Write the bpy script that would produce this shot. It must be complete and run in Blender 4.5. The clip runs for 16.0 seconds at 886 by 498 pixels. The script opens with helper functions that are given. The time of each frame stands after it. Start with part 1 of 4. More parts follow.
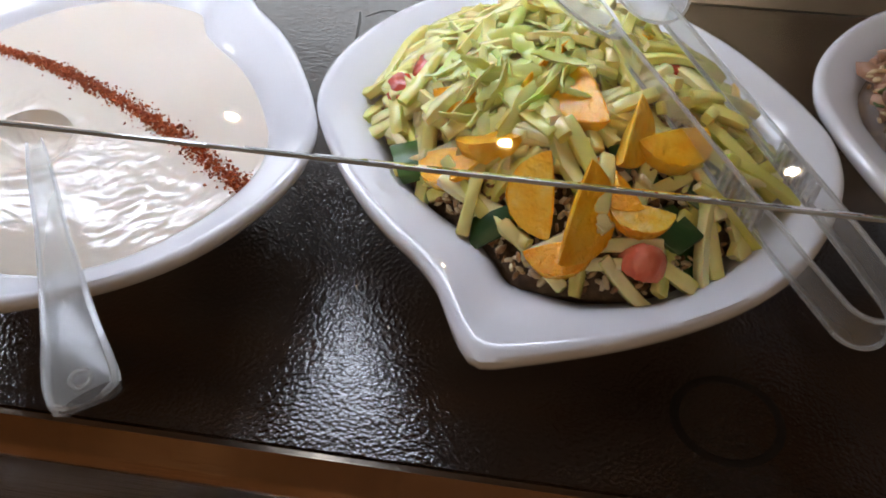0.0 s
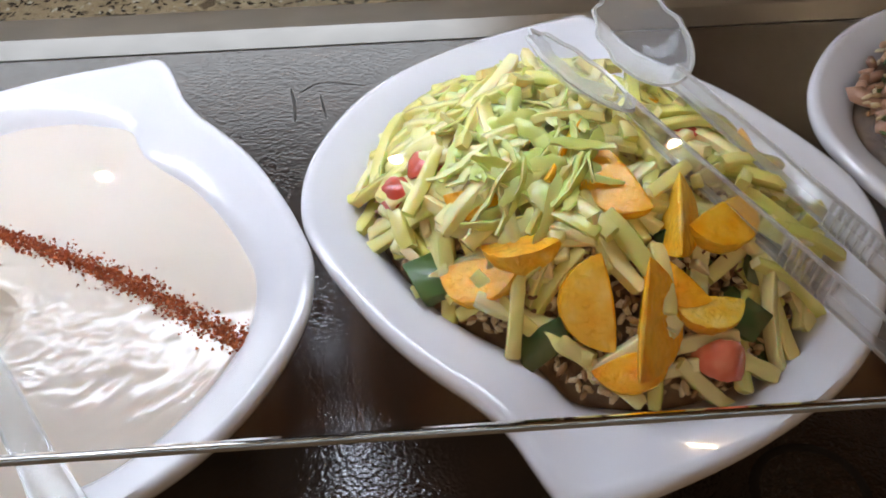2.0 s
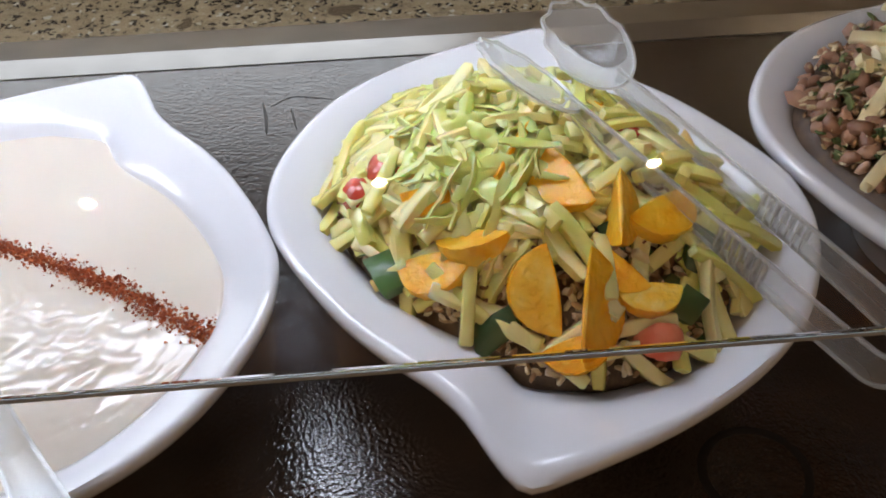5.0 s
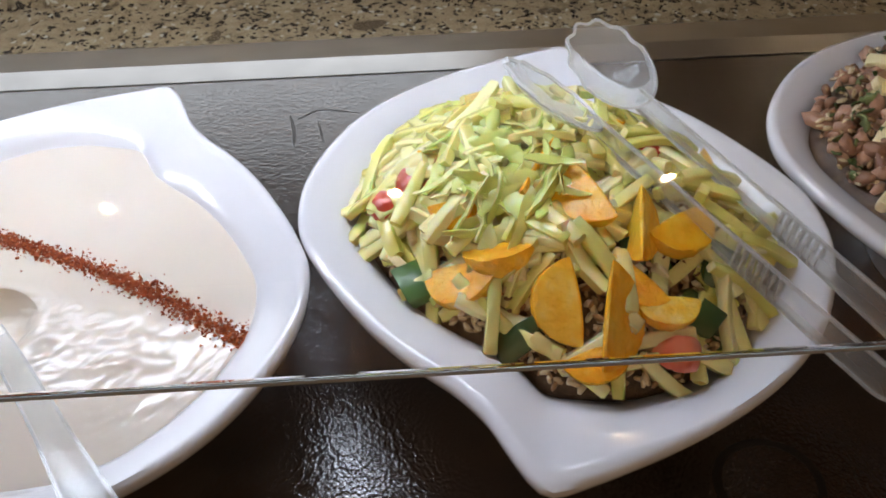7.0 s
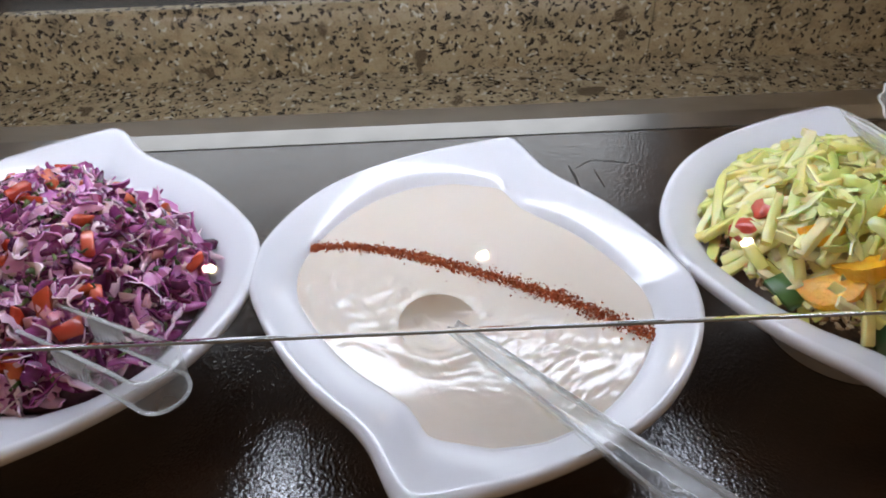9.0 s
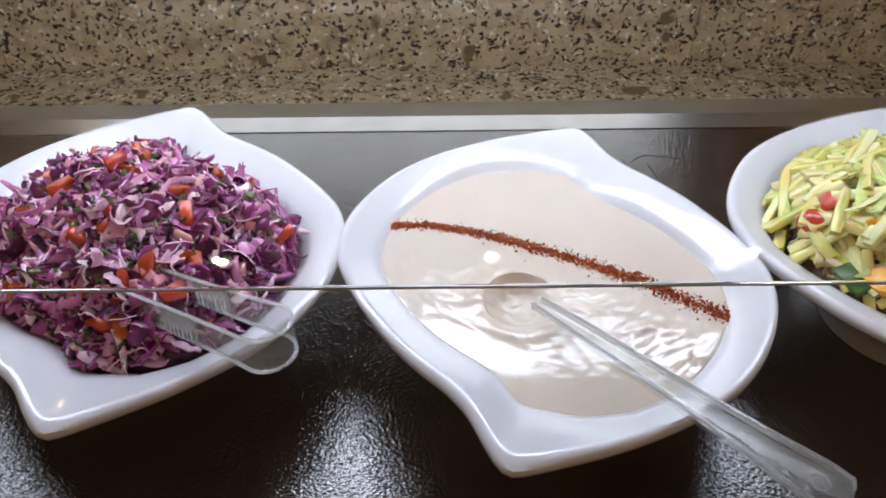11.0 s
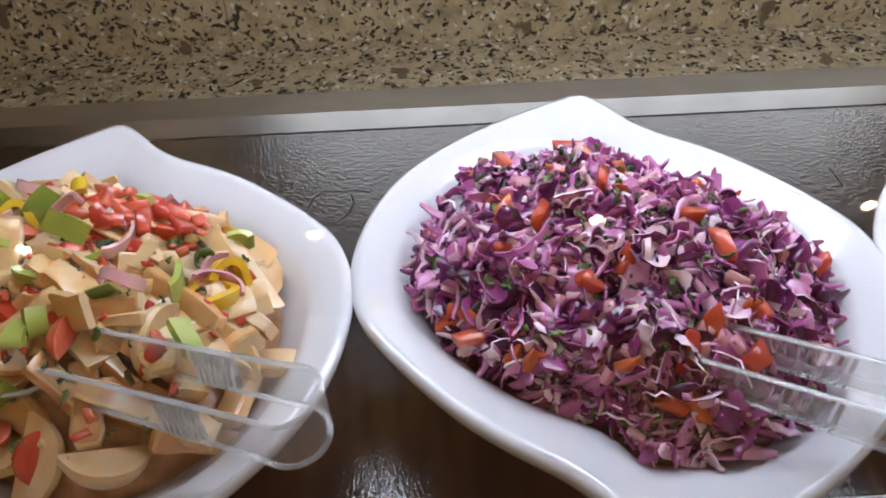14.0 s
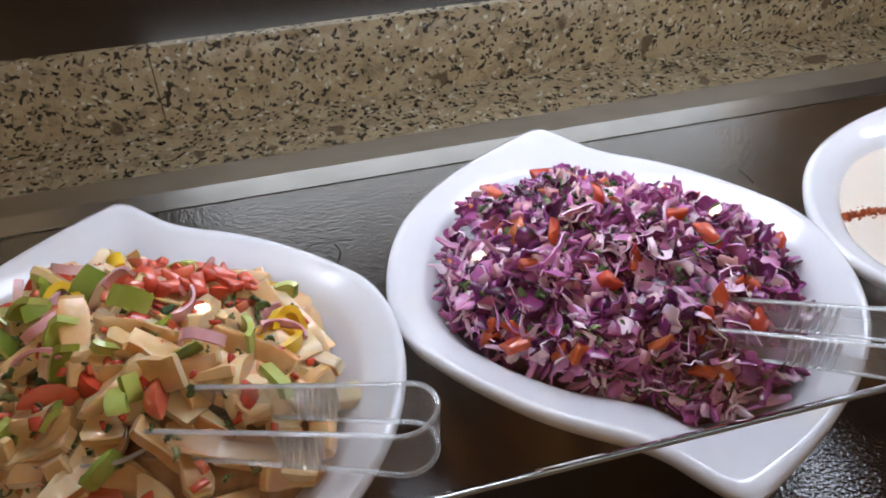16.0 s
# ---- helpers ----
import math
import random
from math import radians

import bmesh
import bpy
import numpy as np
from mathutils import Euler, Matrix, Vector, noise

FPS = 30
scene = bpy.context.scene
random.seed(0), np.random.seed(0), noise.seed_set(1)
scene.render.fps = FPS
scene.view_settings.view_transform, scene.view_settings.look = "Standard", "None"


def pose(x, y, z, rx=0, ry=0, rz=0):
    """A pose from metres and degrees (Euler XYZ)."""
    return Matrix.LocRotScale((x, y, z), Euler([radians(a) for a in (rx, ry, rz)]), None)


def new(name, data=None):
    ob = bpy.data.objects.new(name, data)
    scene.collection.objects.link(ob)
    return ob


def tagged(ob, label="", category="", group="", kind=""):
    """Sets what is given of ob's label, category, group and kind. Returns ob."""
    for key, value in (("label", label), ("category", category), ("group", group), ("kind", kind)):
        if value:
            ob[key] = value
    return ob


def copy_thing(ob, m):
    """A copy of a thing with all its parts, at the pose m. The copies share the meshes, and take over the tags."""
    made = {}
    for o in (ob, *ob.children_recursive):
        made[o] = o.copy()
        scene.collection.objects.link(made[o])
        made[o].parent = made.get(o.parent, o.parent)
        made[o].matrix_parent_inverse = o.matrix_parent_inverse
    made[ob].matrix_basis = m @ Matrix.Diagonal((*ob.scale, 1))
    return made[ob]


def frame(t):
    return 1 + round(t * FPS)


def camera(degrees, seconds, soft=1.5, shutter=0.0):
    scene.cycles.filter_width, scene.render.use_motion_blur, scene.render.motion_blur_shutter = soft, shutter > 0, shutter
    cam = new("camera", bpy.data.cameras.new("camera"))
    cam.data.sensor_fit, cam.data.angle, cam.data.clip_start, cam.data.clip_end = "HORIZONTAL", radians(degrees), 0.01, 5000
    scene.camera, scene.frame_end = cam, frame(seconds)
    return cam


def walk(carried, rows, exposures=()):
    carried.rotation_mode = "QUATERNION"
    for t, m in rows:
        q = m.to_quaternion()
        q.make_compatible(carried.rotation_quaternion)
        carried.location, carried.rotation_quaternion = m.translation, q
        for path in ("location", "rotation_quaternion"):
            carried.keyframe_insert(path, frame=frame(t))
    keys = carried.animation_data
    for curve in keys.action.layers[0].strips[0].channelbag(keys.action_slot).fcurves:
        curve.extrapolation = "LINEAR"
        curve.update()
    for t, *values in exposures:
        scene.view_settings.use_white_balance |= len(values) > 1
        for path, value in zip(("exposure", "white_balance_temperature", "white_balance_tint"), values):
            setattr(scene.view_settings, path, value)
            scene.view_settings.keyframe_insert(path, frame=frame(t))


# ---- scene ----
cam = camera(57.73, 16.0, soft=1.8, shutter=0.0)
ROWS = [
    (0.0, 0.0153, 0.0075, 1.3307, 40.769, 0.453, 8.989),
    (0.5, -0.0155, 0.0250, 1.3232, 42.378, -0.885, 6.995),
    (1.0, -0.0364, 0.0559, 1.3256, 41.569, 0.474, 1.587),
    (1.5, -0.0568, 0.0770, 1.3257, 40.581, 1.433, -2.460),
    (2.0, -0.0685, 0.0873, 1.3344, 40.704, 0.746, -3.846),
    (2.5, -0.0719, 0.0801, 1.3347, 42.423, -0.034, -4.190),
    (3.0, -0.0694, 0.0684, 1.3345, 43.457, -0.194, -4.501),
    (3.5, -0.0649, 0.0573, 1.3390, 43.818, -0.572, -5.083),
    (4.0, -0.0603, 0.0575, 1.3400, 43.402, -0.083, -5.423),
    (6.5, -0.0486, 0.0586, 1.3467, 42.127, 1.171, -4.354),
    (7.0, -0.0618, 0.0482, 1.3526, 43.312, 0.702, -3.789),
    (7.5, -0.0749, 0.0299, 1.3646, 45.648, 0.788, -2.248),
    (8.0, -0.0963, 0.0122, 1.3769, 47.788, 1.007, -0.522),
    (8.5, -0.1672, -0.0005, 1.3818, 48.882, 1.025, -0.514),
    (9.0, -0.3107, -0.0397, 1.4040, 48.437, 1.446, -2.408),
    (11.5, -0.4214, -0.0851, 1.4053, 48.873, -0.915, -0.447),
    (12.0, -0.5024, -0.1114, 1.4002, 48.020, -1.561, 6.775),
    (12.5, -0.5847, -0.1170, 1.3839, 46.460, -1.378, 11.396),
    (13.0, -0.6424, -0.0540, 1.3818, 46.733, -0.523, 8.053),
    (13.5, -0.7012, 0.0324, 1.3607, 46.236, 0.439, 1.137),
    (14.0, -0.7162, 0.0811, 1.3573, 45.386, 1.519, -2.594),
    (14.5, -0.7146, 0.0916, 1.3641, 46.495, 3.268, -5.153),
    (15.0, -0.7502, 0.0747, 1.3754, 47.884, 1.692, -10.264),
    (15.5, -0.7978, 0.0599, 1.3814, 48.911, -0.397, -15.183),
    (16.0, -0.8309, 0.0459, 1.3863, 48.919, 0.415, -15.343),
]

STOPS = [(0.0, 0.03), (1.5, 0.12), (3.5, 0.06), (7.0, 0.12), (8.5, 0.0), (9.0, -0.14), (11.5, 0.04), (12.5, 0.12), (13.5, 0.16), (14.5, 0.02), (16.0, 0.0)]
walk(cam, [(t, pose(x, y, z, rx, ry, rz)) for t, x, y, z, rx, ry, rz in ROWS], STOPS)

# heights and depths of the buffet, in metres
DECK, RIM = 0.912, 1.004
FRONT, BACK = 0.2045, 0.695
X0, X1 = -2.6, 2.2
PANE_Y, PANE_Z = 0.176, 1.168


# ---- light ----
def emitter(name, colour, strength):
    m = bpy.data.materials.new(name)
    m.use_nodes = True
    n = m.node_tree.nodes
    n.clear()
    e, o = n.new("ShaderNodeEmission"), n.new("ShaderNodeOutputMaterial")
    e.inputs[0].default_value, e.inputs[1].default_value = (*colour, 1), strength
    m.node_tree.links.new(e.outputs[0], o.inputs[0])
    return m


TUBE_LIGHT = emitter("tube_glow", (0.86, 0.93, 1.10), 12.8)
DOWN_LIGHT = emitter("bulb_glow", (1.0, 0.74, 0.46), 700.0)
BOX_LIGHT = emitter("panel_glow", (0.92, 0.97, 1.04), 2.2)
world = bpy.data.worlds.new("world")
scene.world = world
world.use_nodes = True
world.node_tree.nodes["Background"].inputs[0].default_value = (0.10, 0.065, 0.04, 1)
world.node_tree.nodes["Background"].inputs[1].default_value = 0.22


# ---- materials ----
def material(name, colour, rough=0.5, metal=0.0, **more):
    """A principled material; more names other inputs. Returns material, nodes, links and shader."""
    m = bpy.data.materials.new(name)
    m.use_nodes = True
    n, l = m.node_tree.nodes, m.node_tree.links
    b = n["Principled BSDF"]
    b.inputs["Base Color"].default_value = (*colour, 1)
    b.inputs["Roughness"].default_value, b.inputs["Metallic"].default_value = rough, metal
    for k, v in more.items():
        b.inputs[k.replace("_", " ")].default_value = v
    return m, n, l, b


def coords(n, l, scale=(1, 1, 1), kind="Object"):
    c, mp = n.new("ShaderNodeTexCoord"), n.new("ShaderNodeMapping")
    mp.inputs["Scale"].default_value = scale
    l.new(c.outputs[kind], mp.inputs[0])
    return mp.outputs[0]


def noise_tex(n, l, vec, scale, detail=3, rough=0.5):
    t = n.new("ShaderNodeTexNoise")
    t.inputs["Scale"].default_value, t.inputs["Detail"].default_value, t.inputs["Roughness"].default_value = scale, detail, rough
    l.new(vec, t.inputs["Vector"])
    return t.outputs["Fac"]


def ramp(n, l, fac, stops):
    r = n.new("ShaderNodeValToRGB")
    while len(r.color_ramp.elements) < len(stops):
        r.color_ramp.elements.new(0.5)
    for e, (p, c) in zip(r.color_ramp.elements, stops):
        e.position, e.color = p, (*c, 1)
    l.new(fac, r.inputs[0])
    return r.outputs[0]


def bump(n, l, b, height, strength, distance):
    k = n.new("ShaderNodeBump")
    k.inputs["Strength"].default_value, k.inputs["Distance"].default_value = strength, distance
    l.new(height, k.inputs["Height"])
    l.new(k.outputs[0], b.inputs["Normal"])
    l.new(k.outputs[0], b.inputs["Coat Normal"])


def mixed(n, l, fac, a, c, mode="MIX"):
    m = n.new("ShaderNodeMix")
    m.data_type, m.blend_type = "RGBA", mode
    for sock, v in ((m.inputs[0], fac), (m.inputs[6], a), (m.inputs[7], c)):
        if isinstance(v, (int, float)):
            sock.default_value = v
        elif isinstance(v, tuple):
            sock.default_value = (*v, 1)
        else:
            l.new(v, sock)
    return m.outputs[2]


def food(name, stops, rough=0.35, grain=90.0, spread=0.5, bumpy=0.35, sub=0.12, wet=0.0):
    """Moist food: colours run through stops by noise and from piece to piece."""
    m, n, l, b = material(name, stops[0][1], rough)
    v = coords(n, l)
    info = n.new("ShaderNodeObjectInfo")
    geo = n.new("ShaderNodeNewGeometry")
    add = n.new("ShaderNodeMath")
    add.operation = "ADD"
    l.new(info.outputs["Random"], add.inputs[0])
    l.new(geo.outputs["Random Per Island"], add.inputs[1])
    frac = n.new("ShaderNodeMath")
    frac.operation = "FRACT"
    l.new(add.outputs[0], frac.inputs[0])
    f = n.new("ShaderNodeMix")
    f.inputs[0].default_value = spread
    l.new(noise_tex(n, l, v, grain, 4), f.inputs[2])
    l.new(frac.outputs[0], f.inputs[3])
    l.new(ramp(n, l, f.outputs[0], stops), b.inputs["Base Color"])
    b.inputs["Subsurface Weight"].default_value = sub
    b.inputs["Subsurface Radius"].default_value = (0.006, 0.003, 0.0015)
    b.inputs["Subsurface Scale"].default_value = 0.5
    b.inputs["Coat Weight"].default_value = wet
    b.inputs["Coat Roughness"].default_value = 0.15
    bump(n, l, b, noise_tex(n, l, v, grain * 4, 3), bumpy, 0.0015)
    return m


def m_porcelain():
    m, n, l, b = material("porcelain", (0.83, 0.83, 0.84), 0.16)
    v = coords(n, l)
    l.new(ramp(n, l, noise_tex(n, l, v, 9, 4), [(0.3, (0.69, 0.70, 0.75)), (0.7, (0.74, 0.75, 0.79))]), b.inputs["Base Color"])
    b.inputs["Coat Weight"].default_value, b.inputs["Coat Roughness"].default_value = 0.5, 0.05
    bump(n, l, b, noise_tex(n, l, v, 25, 2), 0.05, 0.002)
    return m


def m_deck():
    m, n, l, b = material("embossed_dark_board", (0.035, 0.022, 0.016), 0.3)
    v = coords(n, l)
    streak = noise_tex(n, l, coords(n, l, (3, 14, 3)), 2.5, 5, 0.6)
    base = ramp(n, l, streak, [(0.3, (0.016, 0.010, 0.007)), (0.55, (0.032, 0.018, 0.011)), (0.8, (0.064, 0.033, 0.017))])
    smear = ramp(n, l, noise_tex(n, l, v, 11, 5, 0.65), [(0.52, (0, 0, 0)), (0.75, (1, 1, 1))])
    l.new(mixed(n, l, smear, base, (0.050, 0.040, 0.034)), b.inputs["Base Color"])
    l.new(ramp(n, l, noise_tex(n, l, v, 16, 4), [(0.3, (0.13, 0.13, 0.13)), (0.7, (0.24, 0.24, 0.24))]), b.inputs["Roughness"])
    b.inputs["Specular IOR Level"].default_value = 1.0
    b.inputs["Coat Weight"].default_value, b.inputs["Coat Roughness"].default_value = 1.0, 0.10
    vo = n.new("ShaderNodeTexVoronoi")
    vo.inputs["Scale"].default_value = 420
    vo.feature = "SMOOTH_F1"
    l.new(v, vo.inputs["Vector"])
    h = mixed(n, l, 0.5, noise_tex(n, l, v, 480, 2, 0.5), vo.outputs["Distance"])
    bump(n, l, b, h, 0.62, 0.0011)
    return m


def m_steel(name, rough, tint=(0.62, 0.60, 0.58), waves=False):
    m, n, l, b = material(name, tint, rough, 1.0)
    brushed = noise_tex(n, l, coords(n, l, (2, 160, 160)), 6, 4)
    l.new(ramp(n, l, brushed, [(0.3, (rough * 0.97,) * 3), (0.7, (rough * 1.04,) * 3)]), b.inputs["Roughness"])
    spots = noise_tex(n, l, coords(n, l), 22, 5)
    l.new(ramp(n, l, spots, [(0.35, tuple(c * 0.86 for c in tint)), (0.65, tint)]), b.inputs["Base Color"])
    if waves:
        wave = noise_tex(n, l, coords(n, l, (1, 0.05, 0.05)), 26, 2)
        bump(n, l, b, mixed(n, l, 0.85, brushed, wave), 0.16, 0.004)
    else:
        bump(n, l, b, brushed, 0.006, 0.0003)
    return m


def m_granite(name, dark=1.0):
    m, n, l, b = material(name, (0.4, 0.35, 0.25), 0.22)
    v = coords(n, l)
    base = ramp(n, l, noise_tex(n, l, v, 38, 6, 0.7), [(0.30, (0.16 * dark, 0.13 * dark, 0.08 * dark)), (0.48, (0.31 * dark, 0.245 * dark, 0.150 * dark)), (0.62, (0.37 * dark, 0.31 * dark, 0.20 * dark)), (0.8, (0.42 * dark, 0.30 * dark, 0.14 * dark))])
    vo = n.new("ShaderNodeTexVoronoi")
    vo.inputs["Scale"].default_value = 230
    warped = n.new("ShaderNodeVectorMath")
    nz = n.new("ShaderNodeTexNoise")
    nz.inputs["Scale"].default_value = 90
    l.new(v, nz.inputs["Vector"])
    sc = n.new("ShaderNodeVectorMath")
    sc.operation = "SCALE"
    sc.inputs[3].default_value = 0.012
    l.new(nz.outputs["Color"], sc.inputs[0])
    l.new(v, warped.inputs[0])
    l.new(sc.outputs[0], warped.inputs[1])
    l.new(warped.outputs[0], vo.inputs["Vector"])
    pick = n.new("ShaderNodeSeparateColor")
    l.new(vo.outputs["Color"], pick.inputs[0])
    flecks = ramp(n, l, pick.outputs[0], [(0.20, (1, 1, 1)), (0.26, (0, 0, 0))])
    patch = ramp(n, l, noise_tex(n, l, v, 55, 3), [(0.38, (0, 0, 0)), (0.46, (1, 1, 1))])
    both = mixed(n, l, 1.0, flecks, patch, "MULTIPLY")
    c1 = mixed(n, l, both, base, (0.028, 0.024, 0.018))
    pale = ramp(n, l, pick.outputs[1], [(0.955, (0, 0, 0)), (0.97, (1, 1, 1))])
    c2 = mixed(n, l, pale, c1, (0.50 * dark, 0.47 * dark, 0.38 * dark))
    big = ramp(n, l, noise_tex(n, l, v, 24, 2), [(0.66, (0, 0, 0)), (0.70, (1, 1, 1))])
    l.new(mixed(n, l, big, c2, (0.10 * dark, 0.075 * dark, 0.045 * dark)), b.inputs["Base Color"])
    return m


def m_clear(name, rough=0.03, tint=(0.97, 0.98, 0.98), ior=1.45):
    m, n, l, b = material(name, tint, rough, Transmission_Weight=1.0, IOR=ior)
    return m


def m_thin_plastic(name, body, haze):
    """Thin clear plastic: mostly see-through, a faint milky body and a glossy skin."""
    m, n, l, b = material(name, body, 0.12)
    b.inputs["Coat Weight"].default_value, b.inputs["Coat Roughness"].default_value = 1.0, 0.04
    t, mix, out = n.new("ShaderNodeBsdfTransparent"), n.new("ShaderNodeMixShader"), n["Material Output"]
    t.inputs[0].default_value = (0.96, 0.97, 0.97, 1)
    fr = n.new("ShaderNodeFresnel")
    fr.inputs[0].default_value = 1.5
    sc = n.new("ShaderNodeMath")
    sc.operation, sc.use_clamp = "MULTIPLY_ADD", True
    sc.inputs[1].default_value, sc.inputs[2].default_value = 0.3, haze
    l.new(fr.outputs[0], sc.inputs[0])
    l.new(sc.outputs[0], mix.inputs[0])
    l.new(t.outputs[0], mix.inputs[1])
    l.new(b.outputs[0], mix.inputs[2])
    l.new(mix.outputs[0], out.inputs[0])
    return m


def m_wall():
    m, n, l, b = material("dim_brown_wall", (0.14, 0.085, 0.05), 0.7)
    l.new(ramp(n, l, noise_tex(n, l, coords(n, l), 3, 4), [(0.3, (0.22, 0.12, 0.06)), (0.7, (0.34, 0.19, 0.10))]), b.inputs["Base Color"])
    return m


def m_warm_wall():
    m, n, l, b = material("glint_streaked_wall", (0.5, 0.25, 0.1), 0.5)
    # upright pale streaks stand in for lamps mirrored as glints in the steel trim
    grain = noise_tex(n, l, coords(n, l, (2.2, 2.2, 0.25)), 3, 4)
    l.new(ramp(n, l, grain, [(0.40, (0.20, 0.085, 0.030)), (0.52, (0.42, 0.19, 0.07)), (0.62, (0.80, 0.48, 0.24))]), b.inputs["Base Color"])
    return m


def m_yogurt():
    m, n, l, b = material("yogurt", (0.74, 0.67, 0.59), 0.05, Specular_IOR_Level=0.6)
    v = coords(n, l)
    b.inputs["Subsurface Weight"].default_value = 0.25
    b.inputs["Subsurface Radius"].default_value = (0.01, 0.007, 0.005)
    l.new(ramp(n, l, noise_tex(n, l, v, 14, 3), [(0.3, (0.70, 0.63, 0.54)), (0.7, (0.75, 0.68, 0.60))]), b.inputs["Base Color"])
    bump(n, l, b, noise_tex(n, l, v, 60, 2), 0.08, 0.002)
    return m


PORCELAIN, BOARD = m_porcelain(), m_deck()
STEEL, STEEL_BRIGHT = m_steel("brushed_steel", 0.32), m_steel("polished_steel", 0.16, (0.62, 0.54, 0.47), True)
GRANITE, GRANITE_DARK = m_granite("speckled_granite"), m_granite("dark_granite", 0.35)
PANE_GLASS, PLASTIC = m_clear("pane_glass", 0.0, (0.985, 0.99, 0.985)), m_thin_plastic("clear_plastic", (0.80, 0.81, 0.82), 0.028)
BLADE_PLASTIC, BLADE_EDGE = m_thin_plastic("blade_plastic", (0.80, 0.81, 0.82), 0.10), m_thin_plastic("blade_edge", (0.84, 0.85, 0.86), 0.42)
PLASTIC_EDGE = m_thin_plastic("plastic_edge", (0.82, 0.83, 0.84), 0.20)
FROSTED = m_thin_plastic("cloudy_plastic", (0.80, 0.79, 0.78), 0.05)
WALL, WARM_WALL, YOGURT = m_wall(), m_warm_wall(), m_yogurt()
EDGE = material("ground_glass_edge", (0.34, 0.36, 0.36), 0.2)[0]
STAIN = material("dried_stain", (0.012, 0.008, 0.006), 0.5)[0]
SCUFF = material("dull_wipe", (0.032, 0.027, 0.023), 0.30)[0]
CEILING = material("ceiling_paint", (0.42, 0.33, 0.25), 0.8)[0]
FLOOR = material("floor_tile", (0.16, 0.11, 0.08), 0.35)[0]
TAN = material("tan_laminate", (0.035, 0.024, 0.016), 0.25)[0]
BLACK = material("black_board", (0.006, 0.005, 0.004), 0.6, Specular_IOR_Level=0.2)[0]
WHITE_METAL = material("white_enamel", (0.75, 0.75, 0.74), 0.4)[0]
PAPRIKA = food("paprika", [(0.2, (0.24, 0.04, 0.010)), (0.6, (0.40, 0.085, 0.020)), (0.9, (0.52, 0.15, 0.04))], 0.8, 300, 0.7, 0.2, 0.0)
ORANGE = food("orange_flesh", [(0.22, (0.93, 0.34, 0.004)), (0.45, (0.96, 0.47, 0.015)), (0.62, (0.97, 0.58, 0.05)), (0.85, (0.97, 0.74, 0.22))], 0.24, 85, 0.3, 1.0, 0.3, 0.5)
MELON = food("pale_green_melon", [(0.12, (0.62, 0.61, 0.14)), (0.45, (0.75, 0.70, 0.27)), (0.85, (0.84, 0.79, 0.46))], 0.22, 70, 0.6, 0.25, 0.45, 0.5)
MELON_SKIN = food("green_melon_shreds", [(0.12, (0.52, 0.62, 0.14)), (0.5, (0.64, 0.70, 0.24)), (0.9, (0.76, 0.77, 0.42))], 0.25, 60, 0.6, 0.25, 0.4, 0.4)
DRESSED = food("peach_dressing", [(0.2, (0.20, 0.075, 0.03)), (0.5, (0.40, 0.20, 0.09)), (0.85, (0.58, 0.38, 0.20))], 0.3, 70, 0.0, 0.6, 0.1, 0.4)
TOMATO = food("tomato", [(0.2, (0.42, 0.030, 0.014)), (0.5, (0.60, 0.085, 0.045)), (0.75, (0.70, 0.20, 0.11)), (0.92, (0.76, 0.40, 0.28))], 0.2, 80, 0.4, 0.3, 0.15, 0.6)
GRAIN = food("cooked_grain", [(0.15, (0.16, 0.075, 0.03)), (0.45, (0.36, 0.22, 0.10)), (0.7, (0.55, 0.43, 0.25)), (0.92, (0.70, 0.62, 0.44))], 0.45, 200, 0.85, 0.3, 0.05)
DARK_GREEN = food("dark_green_leaf", [(0.2, (0.012, 0.045, 0.012)), (0.6, (0.035, 0.10, 0.02)), (0.9, (0.09, 0.19, 0.04))], 0.35, 60, 0.5, 0.3, 0.05, 0.2)
# bed under the loose pieces, its brown darkened as shade for the gaps
UNDER = food("shaded_undermix", [(0.2, (0.035, 0.018, 0.010)), (0.5, (0.09, 0.05, 0.025)), (0.85, (0.17, 0.11, 0.05))], 0.4, 160, 0.0, 0.6, 0.0, 0.3)
PURPLE = food("red_cabbage", [(0.14, (0.05, 0.007, 0.040)), (0.32, (0.18, 0.022, 0.125)), (0.48, (0.40, 0.085, 0.29)), (0.64, (0.60, 0.25, 0.47)), (0.82, (0.82, 0.62, 0.72))], 0.24, 55, 0.72, 0.3, 0.12, 0.5)
# bed below the shreds: shade in the gaps is put into this dark purple
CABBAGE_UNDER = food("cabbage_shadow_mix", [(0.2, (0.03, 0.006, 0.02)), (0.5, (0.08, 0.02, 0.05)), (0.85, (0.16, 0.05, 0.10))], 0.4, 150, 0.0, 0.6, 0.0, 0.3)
CARROT = food("carrot_dice", [(0.2, (0.42, 0.045, 0.012)), (0.6, (0.56, 0.10, 0.022)), (0.9, (0.62, 0.22, 0.07))], 0.3, 90, 0.5, 0.3, 0.15, 0.3)
HERB = food("chopped_herb", [(0.2, (0.025, 0.055, 0.012)), (0.6, (0.07, 0.12, 0.03)), (0.9, (0.18, 0.22, 0.08))], 0.5, 60, 0.7, 0.3, 0.05)
POTATO = food("potato_wedge", [(0.18, (0.54, 0.25, 0.085)), (0.36, (0.68, 0.42, 0.18)), (0.6, (0.76, 0.56, 0.31)), (0.88, (0.81, 0.69, 0.47))], 0.28, 38, 0.45, 0.7, 0.4, 0.6)
PEPPER = food("green_pepper", [(0.2, (0.16, 0.23, 0.03)), (0.5, (0.36, 0.44, 0.08)), (0.85, (0.56, 0.60, 0.20))], 0.25, 50, 0.6, 0.15, 0.1, 0.4)
